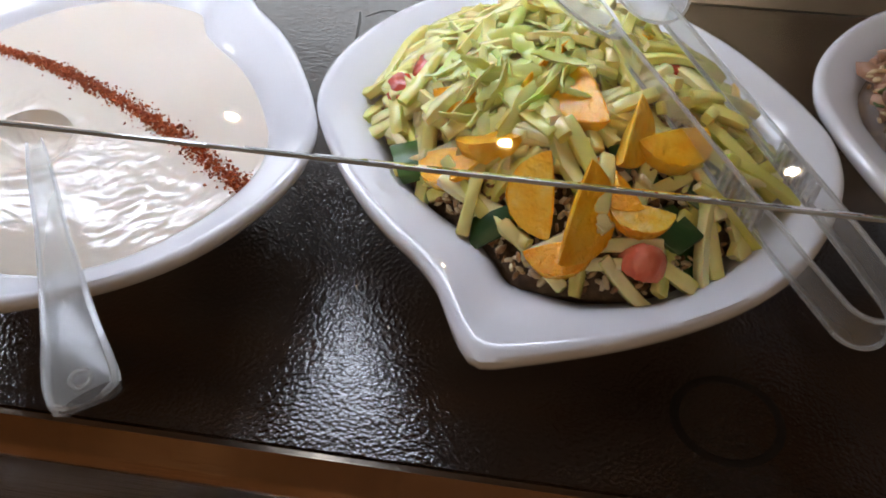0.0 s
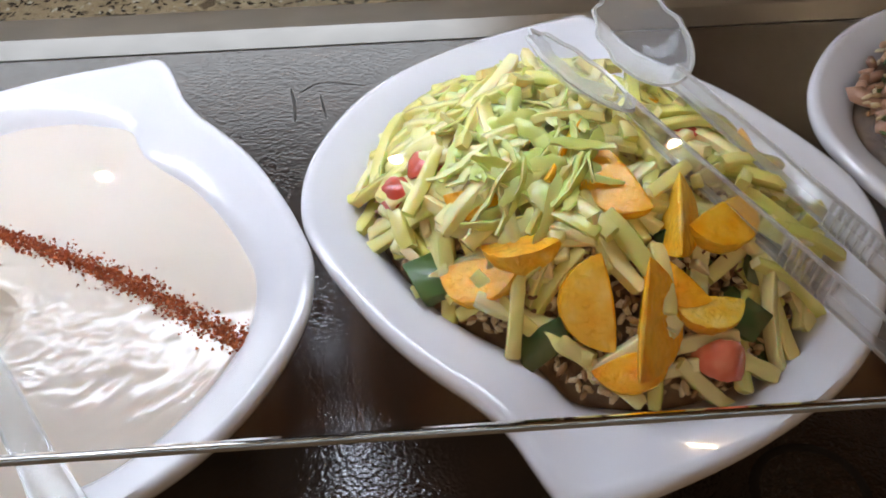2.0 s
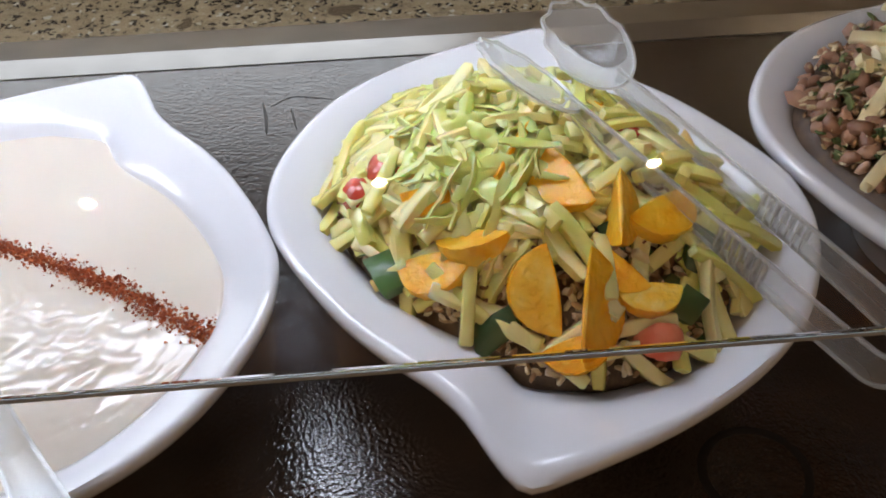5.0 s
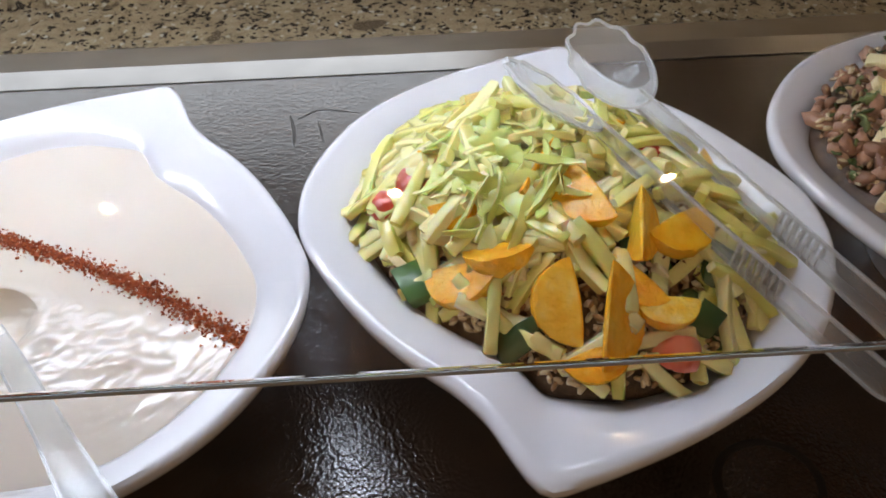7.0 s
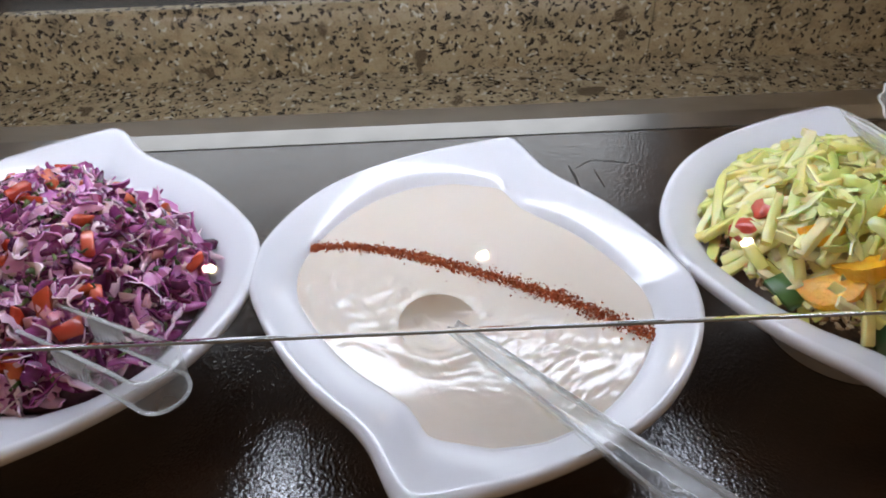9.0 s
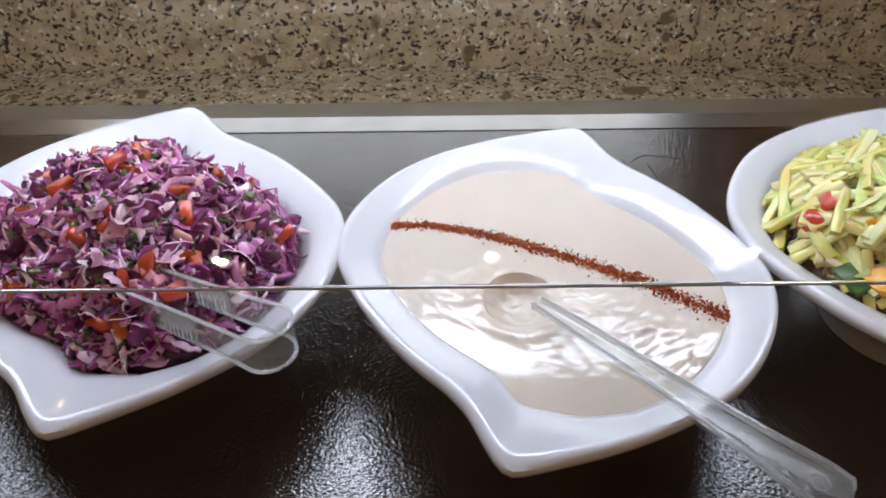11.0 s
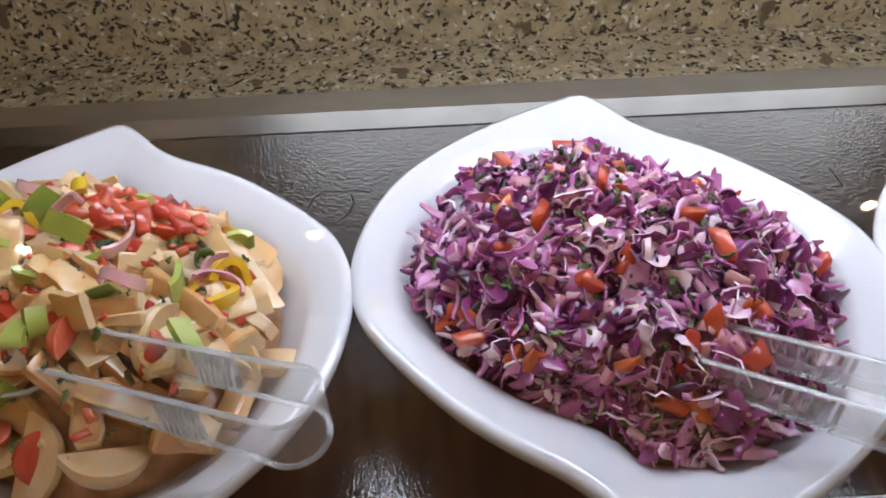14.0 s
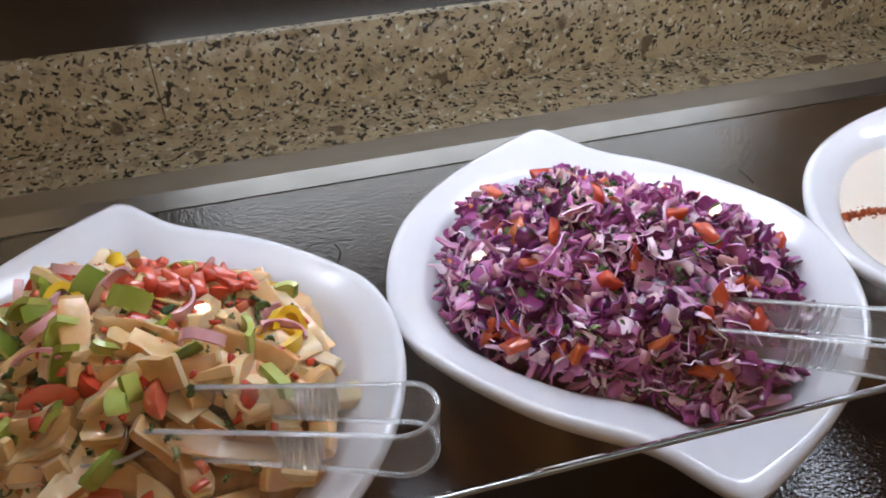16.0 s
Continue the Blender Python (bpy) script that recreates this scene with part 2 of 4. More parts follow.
YELLOW = food("yellow_pepper", [(0.2, (0.72, 0.40, 0.02)), (0.6, (0.80, 0.55, 0.04)), (0.9, (0.80, 0.65, 0.15))], 0.25, 50, 0.5, 0.15, 0.1, 0.4)
ONION = food("pink_onion", [(0.2, (0.55, 0.20, 0.27)), (0.6, (0.68, 0.40, 0.42)), (0.9, (0.76, 0.62, 0.60))], 0.25, 60, 0.5, 0.15, 0.2, 0.4)
HAM = food("minced_ham", [(0.15, (0.18, 0.08, 0.045)), (0.5, (0.34, 0.18, 0.11)), (0.85, (0.52, 0.31, 0.22))], 0.4, 90, 0.6, 0.5, 0.1, 0.2)
CHEESE = food("cheese_stick", [(0.2, (0.66, 0.54, 0.28)), (0.6, (0.74, 0.65, 0.40)), (0.9, (0.78, 0.72, 0.52))], 0.4, 90, 0.6, 0.4, 0.2)


# ---- mesh helpers ----
def mesh_of(bm, name, material_, smooth=True, sharp=1.0):
    me = bpy.data.meshes.new(name)
    bm.normal_update()
    for e in bm.edges:
        if len(e.link_faces) == 2 and e.calc_face_angle() > sharp:
            e.smooth = False
    bm.to_mesh(me)
    bm.free()
    if smooth:
        for p in me.polygons:
            p.use_smooth = True
    me.materials.append(material_)
    return me


def part(name, bm, material_, parent=None, label="", smooth=True):
    ob = new(name, mesh_of(bm, name, material_, smooth))
    ob.parent = parent
    return tagged(ob, label)


def empty(name, x, y, z, rz=0, **tags):
    ob = new(name)
    ob.empty_display_size = 0.02
    ob.matrix_basis = pose(x, y, z, 0, 0, rz)
    return tagged(ob, **tags)


def box(x0, x1, y0, y1, z0, z1, bevel=0.0):
    bm = bmesh.new()
    bmesh.ops.create_cube(bm, size=1)
    for v in bm.verts:
        v.co = Vector(((x0 + x1) / 2 + v.co.x * (x1 - x0), (y0 + y1) / 2 + v.co.y * (y1 - y0), (z0 + z1) / 2 + v.co.z * (z1 - z0)))
    if bevel:
        bmesh.ops.bevel(bm, geom=bm.edges[:], offset=bevel, segments=2, affect="EDGES", profile=0.6)
    return bm


def extruded(profile, x0, x1):
    """A closed (y, z) profile drawn along x."""
    bm = bmesh.new()
    a = [bm.verts.new((x0, y, z)) for y, z in profile]
    c = [bm.verts.new((x1, y, z)) for y, z in profile]
    k = len(profile)
    for i in range(k):
        bm.faces.new((a[i], a[(i + 1) % k], c[(i + 1) % k], c[i]))
    bm.faces.new(a[::-1])
    bm.faces.new(c)
    bmesh.ops.recalc_face_normals(bm, faces=bm.faces[:])
    return bm


def lathe(rings, closed_top=False, closed_bottom=True):
    """rings: lists of points, each ring with the same count, joined in order."""
    bm = bmesh.new()
    vs = [[bm.verts.new(p) for p in ring] for ring in rings]
    k = len(vs[0])
    for a, c in zip(vs, vs[1:]):
        for i in range(k):
            bm.faces.new((a[i], a[(i + 1) % k], c[(i + 1) % k], c[i]))
    for ring, wanted in ((vs[0], closed_top), (vs[-1], closed_bottom)):
        if wanted:
            mid = bm.verts.new(sum((v.co for v in ring), Vector()) / k)
            for i in range(k):
                bm.faces.new((ring[i], ring[(i + 1) % k], mid))
    bmesh.ops.recalc_face_normals(bm, faces=bm.faces[:])
    return bm


def spline(points, count, closed=True):
    """Catmull-Rom through points of any dimension."""
    p, out = np.array(points, float), []
    k = len(p)
    spans = k if closed else k - 1
    for j in range(count):
        u = j * spans / (count if closed else count - 1)
        i = min(int(u), spans - 1)
        s = u - i
        q = [p[(i + d) % k] if closed else p[min(max(i + d, 0), k - 1)] for d in (-1, 0, 1, 2)]
        out.append(0.5 * (2 * q[1] + (q[2] - q[0]) * s + (2 * q[0] - 5 * q[1] + 4 * q[2] - q[3]) * s * s + (3 * q[1] - q[0] - 3 * q[2] + q[3]) * s ** 3))
    return out


# ---- the room ----
def setting(name, bm, material_, label, smooth=False):
    return tagged(part(name, bm, material_, None, label, smooth), label, name.split("_")[0], kind="structure")


setting("floor", box(-5, 5, -4, 5, -0.1, 0), FLOOR, "dim brown tiled restaurant floor")
setting("ceiling", box(-5, 5, -4, 5, 2.78, 2.9), CEILING, "plain warm cream restaurant ceiling")
setting("wall_south", box(-5, 5, -2.75, -2.6, 0, 2.78), WARM_WALL, "unseen warm orange-brown wooden wall, pale streaks standing in for lamp glints")
setting("wall_north", box(-5, 5, 5, 5.15, 0, 2.78), WALL, "dim brown restaurant wall")
setting("wall_west", box(-5.15, -5, -4, 5, 0, 2.78), WALL, "dim brown restaurant wall")
setting("wall_east", box(5, 5.15, -4, 5, 0, 2.78), WALL, "dim brown restaurant wall")

# ---- the buffet counter ----
counter = empty("buffet_counter", -0.2, 0.5, 0, label="long buffet counter with speckled granite and steel trim", category="counter")
counter.matrix_basis = Matrix()
part("base", box(X0, X1, 0.10, 1.16, 0.0, 0.846), BLACK, counter, "dark counter base", False)
part("board", box(X0 + 0.03, X1 - 0.03, FRONT, BACK, 0.848, DECK), BOARD, counter, "dark embossed board", False)
part("front_trim", extruded([(FRONT - 0.001, DECK - 0.001), (FRONT - 0.006, DECK + 0.001), (FRONT - 0.017, DECK - 0.015), (FRONT - 0.022, DECK - 0.021), (FRONT - 0.0265, DECK - 0.021), (FRONT - 0.027, DECK - 0.019), (FRONT - 0.058, DECK - 0.0185), (FRONT - 0.062, DECK - 0.023), (FRONT - 0.062, DECK - 0.040), (FRONT - 0.001, DECK - 0.040)], X0, X1), STEEL_BRIGHT, counter, "polished steel edge", False)
part("back_bevel", extruded([(BACK + 0.001, DECK + 0.001), (BACK + 0.028, DECK + 0.003), (BACK + 0.031, DECK + 0.0015), (BACK + 0.031, DECK - 0.03), (BACK + 0.001, DECK - 0.03)], X0, X1), STEEL, counter, "bright steel strip", False)
part("back_flange", extruded([(BACK + 0.032, DECK + 0.001), (BACK + 0.100, DECK - 0.022), (BACK + 0.102, DECK - 0.025), (BACK + 0.102, DECK - 0.05), (BACK + 0.032, DECK - 0.05)], X0, X1), STEEL, counter, "brushed steel flange", False)
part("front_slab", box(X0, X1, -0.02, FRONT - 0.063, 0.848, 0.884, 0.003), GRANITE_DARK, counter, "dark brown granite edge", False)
part("ledge", box(X0, X1, 0.798, 0.930, 0.848, 0.8685, 0.002), GRANITE, counter, "polished granite ledge", False)
UP_TOP = 0.966
JOINTS = (X0, -1.86, -0.935, -0.010, 0.915, X1)
part("back_counter", box(X0, X1, 0.947, 1.16, 0.846, UP_TOP - 0.004), TAN, counter, "glossy tan shelf behind the upstand", False)
stain = [[(0.139 + r * math.cos(a), 0.259 + 0.9 * r * math.sin(a), DECK + z) for a in (i * math.tau / 48 for i in range(48))] for r, z in ((0.0275, 0.0001), (0.0285, 0.0004), (0.0315, 0.0004), (0.033, 0.0001))]
part("ring_stain", lathe(stain, False, False), STAIN, counter, "dark dried ring stain")
for a, c in zip(JOINTS, JOINTS[1:]):
    panel = extruded([(0.927, 0.8485), (0.927, UP_TOP - 0.008), (0.9285, UP_TOP - 0.003), (0.933, UP_TOP), (0.945, UP_TOP), (0.945, 0.8485)], a + 0.0007, c - 0.0007)
    part("upstand_panel", panel, GRANITE, counter, "speckled granite upstand panel", False)



def scuff(points, width):
    """A thin dried wipe mark on the board along points, tapering to its ends."""
    line = [Vector((*p, DECK)) for p in spline(points, 22, False)]
    rings = []
    for i, p in enumerate(line):
        d = (line[min(i + 1, 21)] - line[max(i - 1, 0)]).normalized()
        side = Vector((-d.y, d.x, 0)) * width * (0.25 + math.sin(math.pi * i / 21)) * (0.8 + 0.4 * noise.noise(p * 160))
        rings.append([p - side, p - side * 0.5 + Vector((0, 0, 0.0004)), p + side * 0.5 + Vector((0, 0, 0.0004)), p + side])
    part("scuff_mark", lathe(rings, False, False), SCUFF, counter, "dull dried wipe mark")


for points, width in (
    ([(-0.819, 0.573), (-0.817, 0.593), (-0.809, 0.608), (-0.791, 0.609), (-0.778, 0.609), (-0.767, 0.606)], 0.0014), ([(-0.783, 0.605), (-0.780, 0.593), (-0.785, 0.579), (-0.794, 0.569)], 0.0018),
    ([(-0.165, 0.638), (-0.161, 0.617), (-0.159, 0.593)], 0.0022), ([(-0.158, 0.631), (-0.141, 0.643), (-0.122, 0.641), (-0.103, 0.636)], 0.0014),
    ([(-0.140, 0.628), (-0.137, 0.612), (-0.134, 0.596)], 0.0016), ([(-0.372, 0.608), (-0.370, 0.594), (-0.370, 0.583)], 0.0016),
):
    scuff(points, width * 0.6)

# ---- the guard pane and the lamps ----
RISE = radians(51)
guard = empty("sneeze_guard", 0, PANE_Y, PANE_Z, label="clear sloping glass guard over the food", category="glass guard")
pane_bm = box(X0, X1, 0.0, 0.50, -0.0020, 0.0020, 0.0006)
bmesh.ops.rotate(pane_bm, verts=pane_bm.verts[:], cent=(0, 0, 0), matrix=Matrix.Rotation(RISE, 3, "X"))
pane = part("pane", pane_bm, PANE_GLASS, guard, "clear glass pane", False)
pane.visible_shadow = False
guard.matrix_basis = pose(0, PANE_Y, PANE_Z, 0, 0.93, 0.47)
edge = part("pane_edge", box(X0, X1, -0.0012, -0.0001, -0.0021, 0.0021, 0.0004), EDGE, guard, "ground glass edge", False)
edge.data.transform(Matrix.Rotation(RISE, 4, "X"))
for px in (-2.2, 1.9):
    part("post", box(px - 0.012, px + 0.012, 0.33, 0.354, DECK - PANE_Z - 0.02, 0.41, 0.003), STEEL_BRIGHT, guard, "steel post", False)

TUBE_Y, TUBE_Z, TUBE_A, TUBE_B = 0.545, 1.30, -0.96, 0.07
strip_lamp = empty("strip_lamp", (TUBE_A + TUBE_B) / 2, TUBE_Y, TUBE_Z, label="white strip lamp hung over the food", category="lamp")
half = (TUBE_B - TUBE_A) / 2
part("housing", box(-half - 0.02, half + 0.02, -0.045, 0.045, 0.013, 0.045, 0.004), WHITE_METAL, strip_lamp, "white metal housing", False)
part("diffuser", box(-half, half, -0.034, 0.034, -0.004, 0.012, 0.003), TUBE_LIGHT, strip_lamp, "glowing white diffuser", False)
light_box = empty("light_box", (TUBE_A + TUBE_B) / 2, 1.19, 1.215, label="white lit panel standing behind the counter", category="light box")
part("frame", box(-half - 0.02, half + 0.02, 0.002, 0.05, -0.30, 0.17, 0.004), BLACK, light_box, "dark frame", False)
part("diffuser", box(-half, half, -0.004, 0.0, -0.13, 0.15), BOX_LIGHT, light_box, "softly glowing white diffuser", False)


def downlight(x, y):
    lamp = empty("downlight", x, y, 2.78, label="small round recessed ceiling spotlight, lit", category="spotlight", group="ceiling spotlights")
    rings = [[(r * math.cos(a), r * math.sin(a), z) for a in (i * math.tau / 24 for i in range(24))] for r, z in ((0.029, -0.002), (0.031, -0.012), (0.045, -0.012), (0.047, -0.001))]
    part("trim_ring", lathe(rings, False, False), WHITE_METAL, lamp, "white trim ring")
    b = bmesh.new()
    bmesh.ops.create_circle(b, cap_ends=True, segments=24, radius=0.025, matrix=Matrix.Translation((0, 0, -0.008)))
    part("bulb", b, DOWN_LIGHT, lamp, "glowing bulb", False)
    return lamp


DOWN_X, DOWN_Y = -0.03, -1.99
first_lamp = downlight(DOWN_X, DOWN_Y)
for dx in (-3.03, -2.02, -1.01, 1.01, 2.02):
    copy_thing(first_lamp, pose(DOWN_X + dx, DOWN_Y, 2.78))
for dx in (-2.2, -0.7, 0.8, 2.3):
    copy_thing(first_lamp, pose(DOWN_X + dx, 3.7, 2.78))

# ---- bowls ----
HALF_OUTLINE = [(0, 0.163), (12, 0.161), (22, 0.155), (35, 0.149), (50, 0.146), (62, 0.146), (70, 0.149), (77, 0.158), (82, 0.172), (86, 0.186), (89, 0.1935), (92, 0.1925), (96, 0.188), (103, 0.182), (112, 0.177), (125, 0.172), (145, 0.167), (163, 0.163)]
INNER_SHARE = [(0, 0.80), (20, 0.775), (35, 0.76), (55, 0.735), (72, 0.71), (83, 0.675), (90, 0.68), (97, 0.72), (106, 0.78), (120, 0.825), (133, 0.83), (150, 0.81), (180, 0.80)]
N = 180


def outline(scale=1.0, blend=0.0):
    """The bowl's rim, two-fold about its middle, with an ear at 90 and 270 degrees; blend rounds the ears away."""
    ctrl = [(a + half_turn, r) for half_turn in (0, 180) for a, r in HALF_OUTLINE]
    out = []
    for i in range(N):
        g = 360 * i / N
        if i % 90 in range(38, 52):
            g = (180 if i >= 90 else 0) + 76 + (i % 90 - 38) * 28 / 14
        out.append(g)
    pts = spline([(a, r) for a, r in ctrl] + [(360.0, ctrl[0][1])], 2000, False)
    aa, rr = [q[0] for q in pts], [q[1] for q in pts]
    res = []
    for g in out:
        r = float(np.interp(g, aa, rr))
        w = radians(2 * g)
        r *= 0.9767 + 0.0174 * math.cos(w) + 0.0034 * math.sin(w) + 0.0084 * math.cos(2 * w) - 0.0127 * math.sin(2 * w)
        r += (0.160 - r) * blend
        res.append((r * scale * math.cos(radians(g)), r * scale * math.sin(radians(g))))
    return res


def contour(s):
    """The ring at the share s of the way from the middle to the rim: 0.768 is the oval of the hollow."""
    rim, ring = outline(), []
    for x, y in rim:
        a = math.degrees(math.atan2(y, x)) % 180
        k = float(np.interp(a, [q[0] for q in INNER_SHARE], [q[1] for q in INNER_SHARE]))
        f = 1 - (1 - s) / 0.232 * (1 - k) if s >= 0.768 else k * s / 0.768
        if s < 0.768:
            r = math.hypot(x, y) * f
            g = r + (0.123 * s / 0.768 - r) * min(1, (0.768 - s) * 2)
            f = g / math.hypot(x, y)
        ring.append((x * f, y * f))
    return ring


def inside(s):
    """Height of the bowl's inner side below the rim at the share s of its outline."""
    return np.interp(s, [0.0, 0.40, 0.55, 0.65, 0.72, 0.77, 0.81, 0.86, 0.93, 0.975, 1.0], [-0.060, -0.057, -0.050, -0.038, -0.026, -0.0165, -0.0105, -0.0065, -0.0025, 0.0, -0.002])


def bowl_mesh():
    rings = []
    for s in (1.0, 0.988, 0.975, 0.95, 0.93, 0.90, 0.86, 0.83, 0.81, 0.79, 0.77, 0.745, 0.72, 0.685, 0.65, 0.60, 0.55, 0.48, 0.40, 0.25, 0.1):
        rings.append([(x, y, inside(s)) for x, y in contour(s)])
    rings.reverse()
    for s, z, b in ((1.004, -0.005, 0), (1.0, -0.0085, 0), (0.985, -0.011, 0), (0.93, -0.0135, 0.0), (0.86, -0.0175, 0.12), (0.78, -0.0255, 0.4), (0.70, -0.037, 0.7), (0.62, -0.047, 0.9), (0.54, -0.060, 1), (0.47, -0.076, 1), (0.435, -0.0915, 1), (0.41, -0.0915, 1), (0.39, -0.088, 1)):
        rings.append([(x, y, z) for x, y in outline(s, b)])
    return mesh_of(lathe(rings, True, True), "bowl", PORCELAIN)


BOWL = bowl_mesh()
BOWLS = {"potato": (-0.929, 0.4065, 6.4), "cabbage": (-0.6035, 0.4165, -1.6), "yogurt": (-0.284, 0.378, -14.0), "orange": (0.029, 0.4035, -9.8), "grain": (0.343, 0.425, -20.6)}
for key, (bx, by, bz) in BOWLS.items():
    ob = new("serving_bowl", BOWL)
    ob.matrix_basis = pose(bx, by, RIM, 0, 0, bz)
    tagged(ob, "white glossy porcelain serving bowl with two pointed ears", "bowl", "serving bowls on the counter")


# ---- food pieces ----
rnd = random.Random(7)


def stick(length, width, thick, bend=0.0, jitter=0.15):
    """A cut stick with rounded edges, slightly bent."""
    bm, rings = bmesh.new(), []
    for i in range(8):
        u = (-0.5, -0.47, -0.33, -0.12, 0.12, 0.33, 0.47, 0.5)[i]
        k = 1 - 0.18 * (abs(u) * 2) ** 16
        w, t = width * k * (1 + rnd.uniform(-jitter, jitter)) / 2, thick * k * (1 + rnd.uniform(-jitter, jitter)) / 2
        rings.append([(u * length, a * w, c * t + bend * (0.25 - u * u) * 4 * length) for a, c in ((1, 0.78), (0.8, 1), (-0.8, 1), (-1, 0.76), (-1, -0.78), (-0.8, -1), (0.8, -1), (1, -0.76))])
    bm.free()
    return lathe(rings, True, True)


def segment(length, width, depth):
    """A peeled citrus segment: two flat half-moon cheeks that meet in a straight inner edge (below), and a rounded back."""
    rings = []
    section = ((0.0, 0.0), (0.10, 0.03), (0.42, 0.40), (0.80, 0.80), (0.86, 0.90), (0.66, 0.98), (0.34, 1.03), (0.0, 1.04), (-0.34, 1.03), (-0.66, 0.98), (-0.86, 0.90), (-0.80, 0.80), (-0.42, 0.40), (-0.10, 0.03))
    twist = rnd.uniform(-0.12, 0.12)
    for i in range(15):
        u = i / 14 * 2 - 1
        k = max(0.05, 1 - abs(u) ** 2.0) ** 0.55
        row = []
        for y, z in section:
            w = y * width / 2 * k * (1 + rnd.uniform(-0.05, 0.05))
            h = z * k * depth * (1 + rnd.uniform(-0.03, 0.03)) - depth * 0.5 + 0.10 * depth * u * u
            row.append((u * length / 2 * (1 - 0.04 * z), w + twist * h * u, h))
        rings.append(row)
    return lathe(rings, True, True)


def lump(sx, sy, sz, rough=0.2, detail=1):
    bm = bmesh.new()
    bmesh.ops.create_icosphere(bm, subdivisions=detail, radius=0.5)
    for v in bm.verts:
        v.co = Vector((v.co.x * sx, v.co.y * sy, v.co.z * sz)) * (1 + rnd.uniform(-rough, rough))
    return bm


def chunk(sx, sy, sz, rough=0.25):
    bm = box(-sx / 2, sx / 2, -sy / 2, sy / 2, -sz / 2, sz / 2)
    for v in bm.verts:
        v.co += Vector((rnd.uniform(-1, 1) * sx, rnd.uniform(-1, 1) * sy, rnd.uniform(-1, 1) * sz)) * rough * 0.5
    bmesh.ops.bevel(bm, geom=bm.edges[:], offset=min(sx, sy, sz) * 0.16, segments=1, affect="EDGES")
    return bm


def shred(length, width, curl, wave):
    """A thin, curled and rippled strip of cabbage with some thickness."""
    bm, k = bmesh.new(), 9
    top, low = [], []
    side, lean = rnd.uniform(-1, 1), rnd.uniform(-0.8, 0.8)
    for i in range(k):
        u = i / (k - 1) - 0.5
        a = u * curl
        cx = (math.sin(a) / curl if abs(curl) > 0.05 else u) * length
        cz = ((math.cos(a) - 1) / curl if abs(curl) > 0.05 else 0) * length
        w = width / 2 * (1 - (2 * abs(u)) ** 3 * 0.6) * (1 + rnd.uniform(-0.3, 0.3))
        z = cz + wave * rnd.uniform(-1, 1)
        cy = side * u * u * length * 0.5
        for row, h in ((top, 0.0007), (low, -0.0007)):
            row.append([bm.verts.new((cx, cy - w, z + h + lean * w)), bm.verts.new((cx, cy + rnd.uniform(-0.1, 0.1) * w, z + h + w * 0.35)), bm.verts.new((cx, cy + w, z + h - lean * w))])
    for i in range(k - 1):
        for j in range(2):
            bm.faces.new((top[i][j], top[i + 1][j], top[i + 1][j + 1], top[i][j + 1]))
            bm.faces.new((low[i][j + 1], low[i + 1][j + 1], low[i + 1][j], low[i][j]))
        for j, flip in ((0, False), (2, True)):
            q = (top[i][j], low[i][j], low[i + 1][j], top[i + 1][j])
            bm.faces.new(q if not flip else q[::-1])
    for i in (0, k - 1):
        for j in range(2):
            q = (top[i][j], top[i][j + 1], low[i][j + 1], low[i][j])
            bm.faces.new(q if i == 0 else q[::-1])
    return bm


def ring_slice(radius, width, thick, arc=360, squash=1.0, lobes=0):
    """A sliced ring or part of one, as of pepper or onion."""
    rings, k = [], max(8, int(arc / 15))
    for i in range(k + (0 if arc >= 360 else 1)):
        a = radians(arc) * i / k
        r = radius * (1 + (0.10 * math.cos(lobes * a) if lobes else 0))
        ring = []
        for dr, dz in ((-thick / 2, -width / 2), (thick / 2, -width / 2), (thick / 2, width / 2), (-thick / 2, width / 2)):
            ring.append(((r + dr) * math.cos(a), (r + dr) * math.sin(a) * squash, dz + 0.15 * width * math.sin(2 * a)))
        rings.append(ring)
    if arc >= 360:
        rings.append(rings[0])
        bm = lathe(rings, False, False)
        bmesh.ops.remove_doubles(bm, verts=bm.verts[:], dist=1e-6)
        return bm
    return lathe(rings, True, True)


def potato_slice(length, width, thick):
    """A wedge of boiled potato: a rounded back, two flat cut faces and one thin straight edge."""
    rings = []
    for i in range(11):
        u = i / 10 * 2 - 1
        k = max(0.06, 1 - abs(u) ** 2.3) ** 0.6
        t = thick / 2
        rings.append([(u * length / 2, y * width * k - width * 0.45, z * t * (0.35 + 0.65 * k) * (1 + rnd.uniform(-0.06, 0.06))) for y, z in ((0.0, 0.12), (0.5, 0.6), (0.86, 1.0), (0.97, 0.6), (1.0, 0.0), (0.97, -0.6), (0.86, -1.0), (0.5, -0.6), (0.0, -0.12))])
    return lathe(rings, True, True)


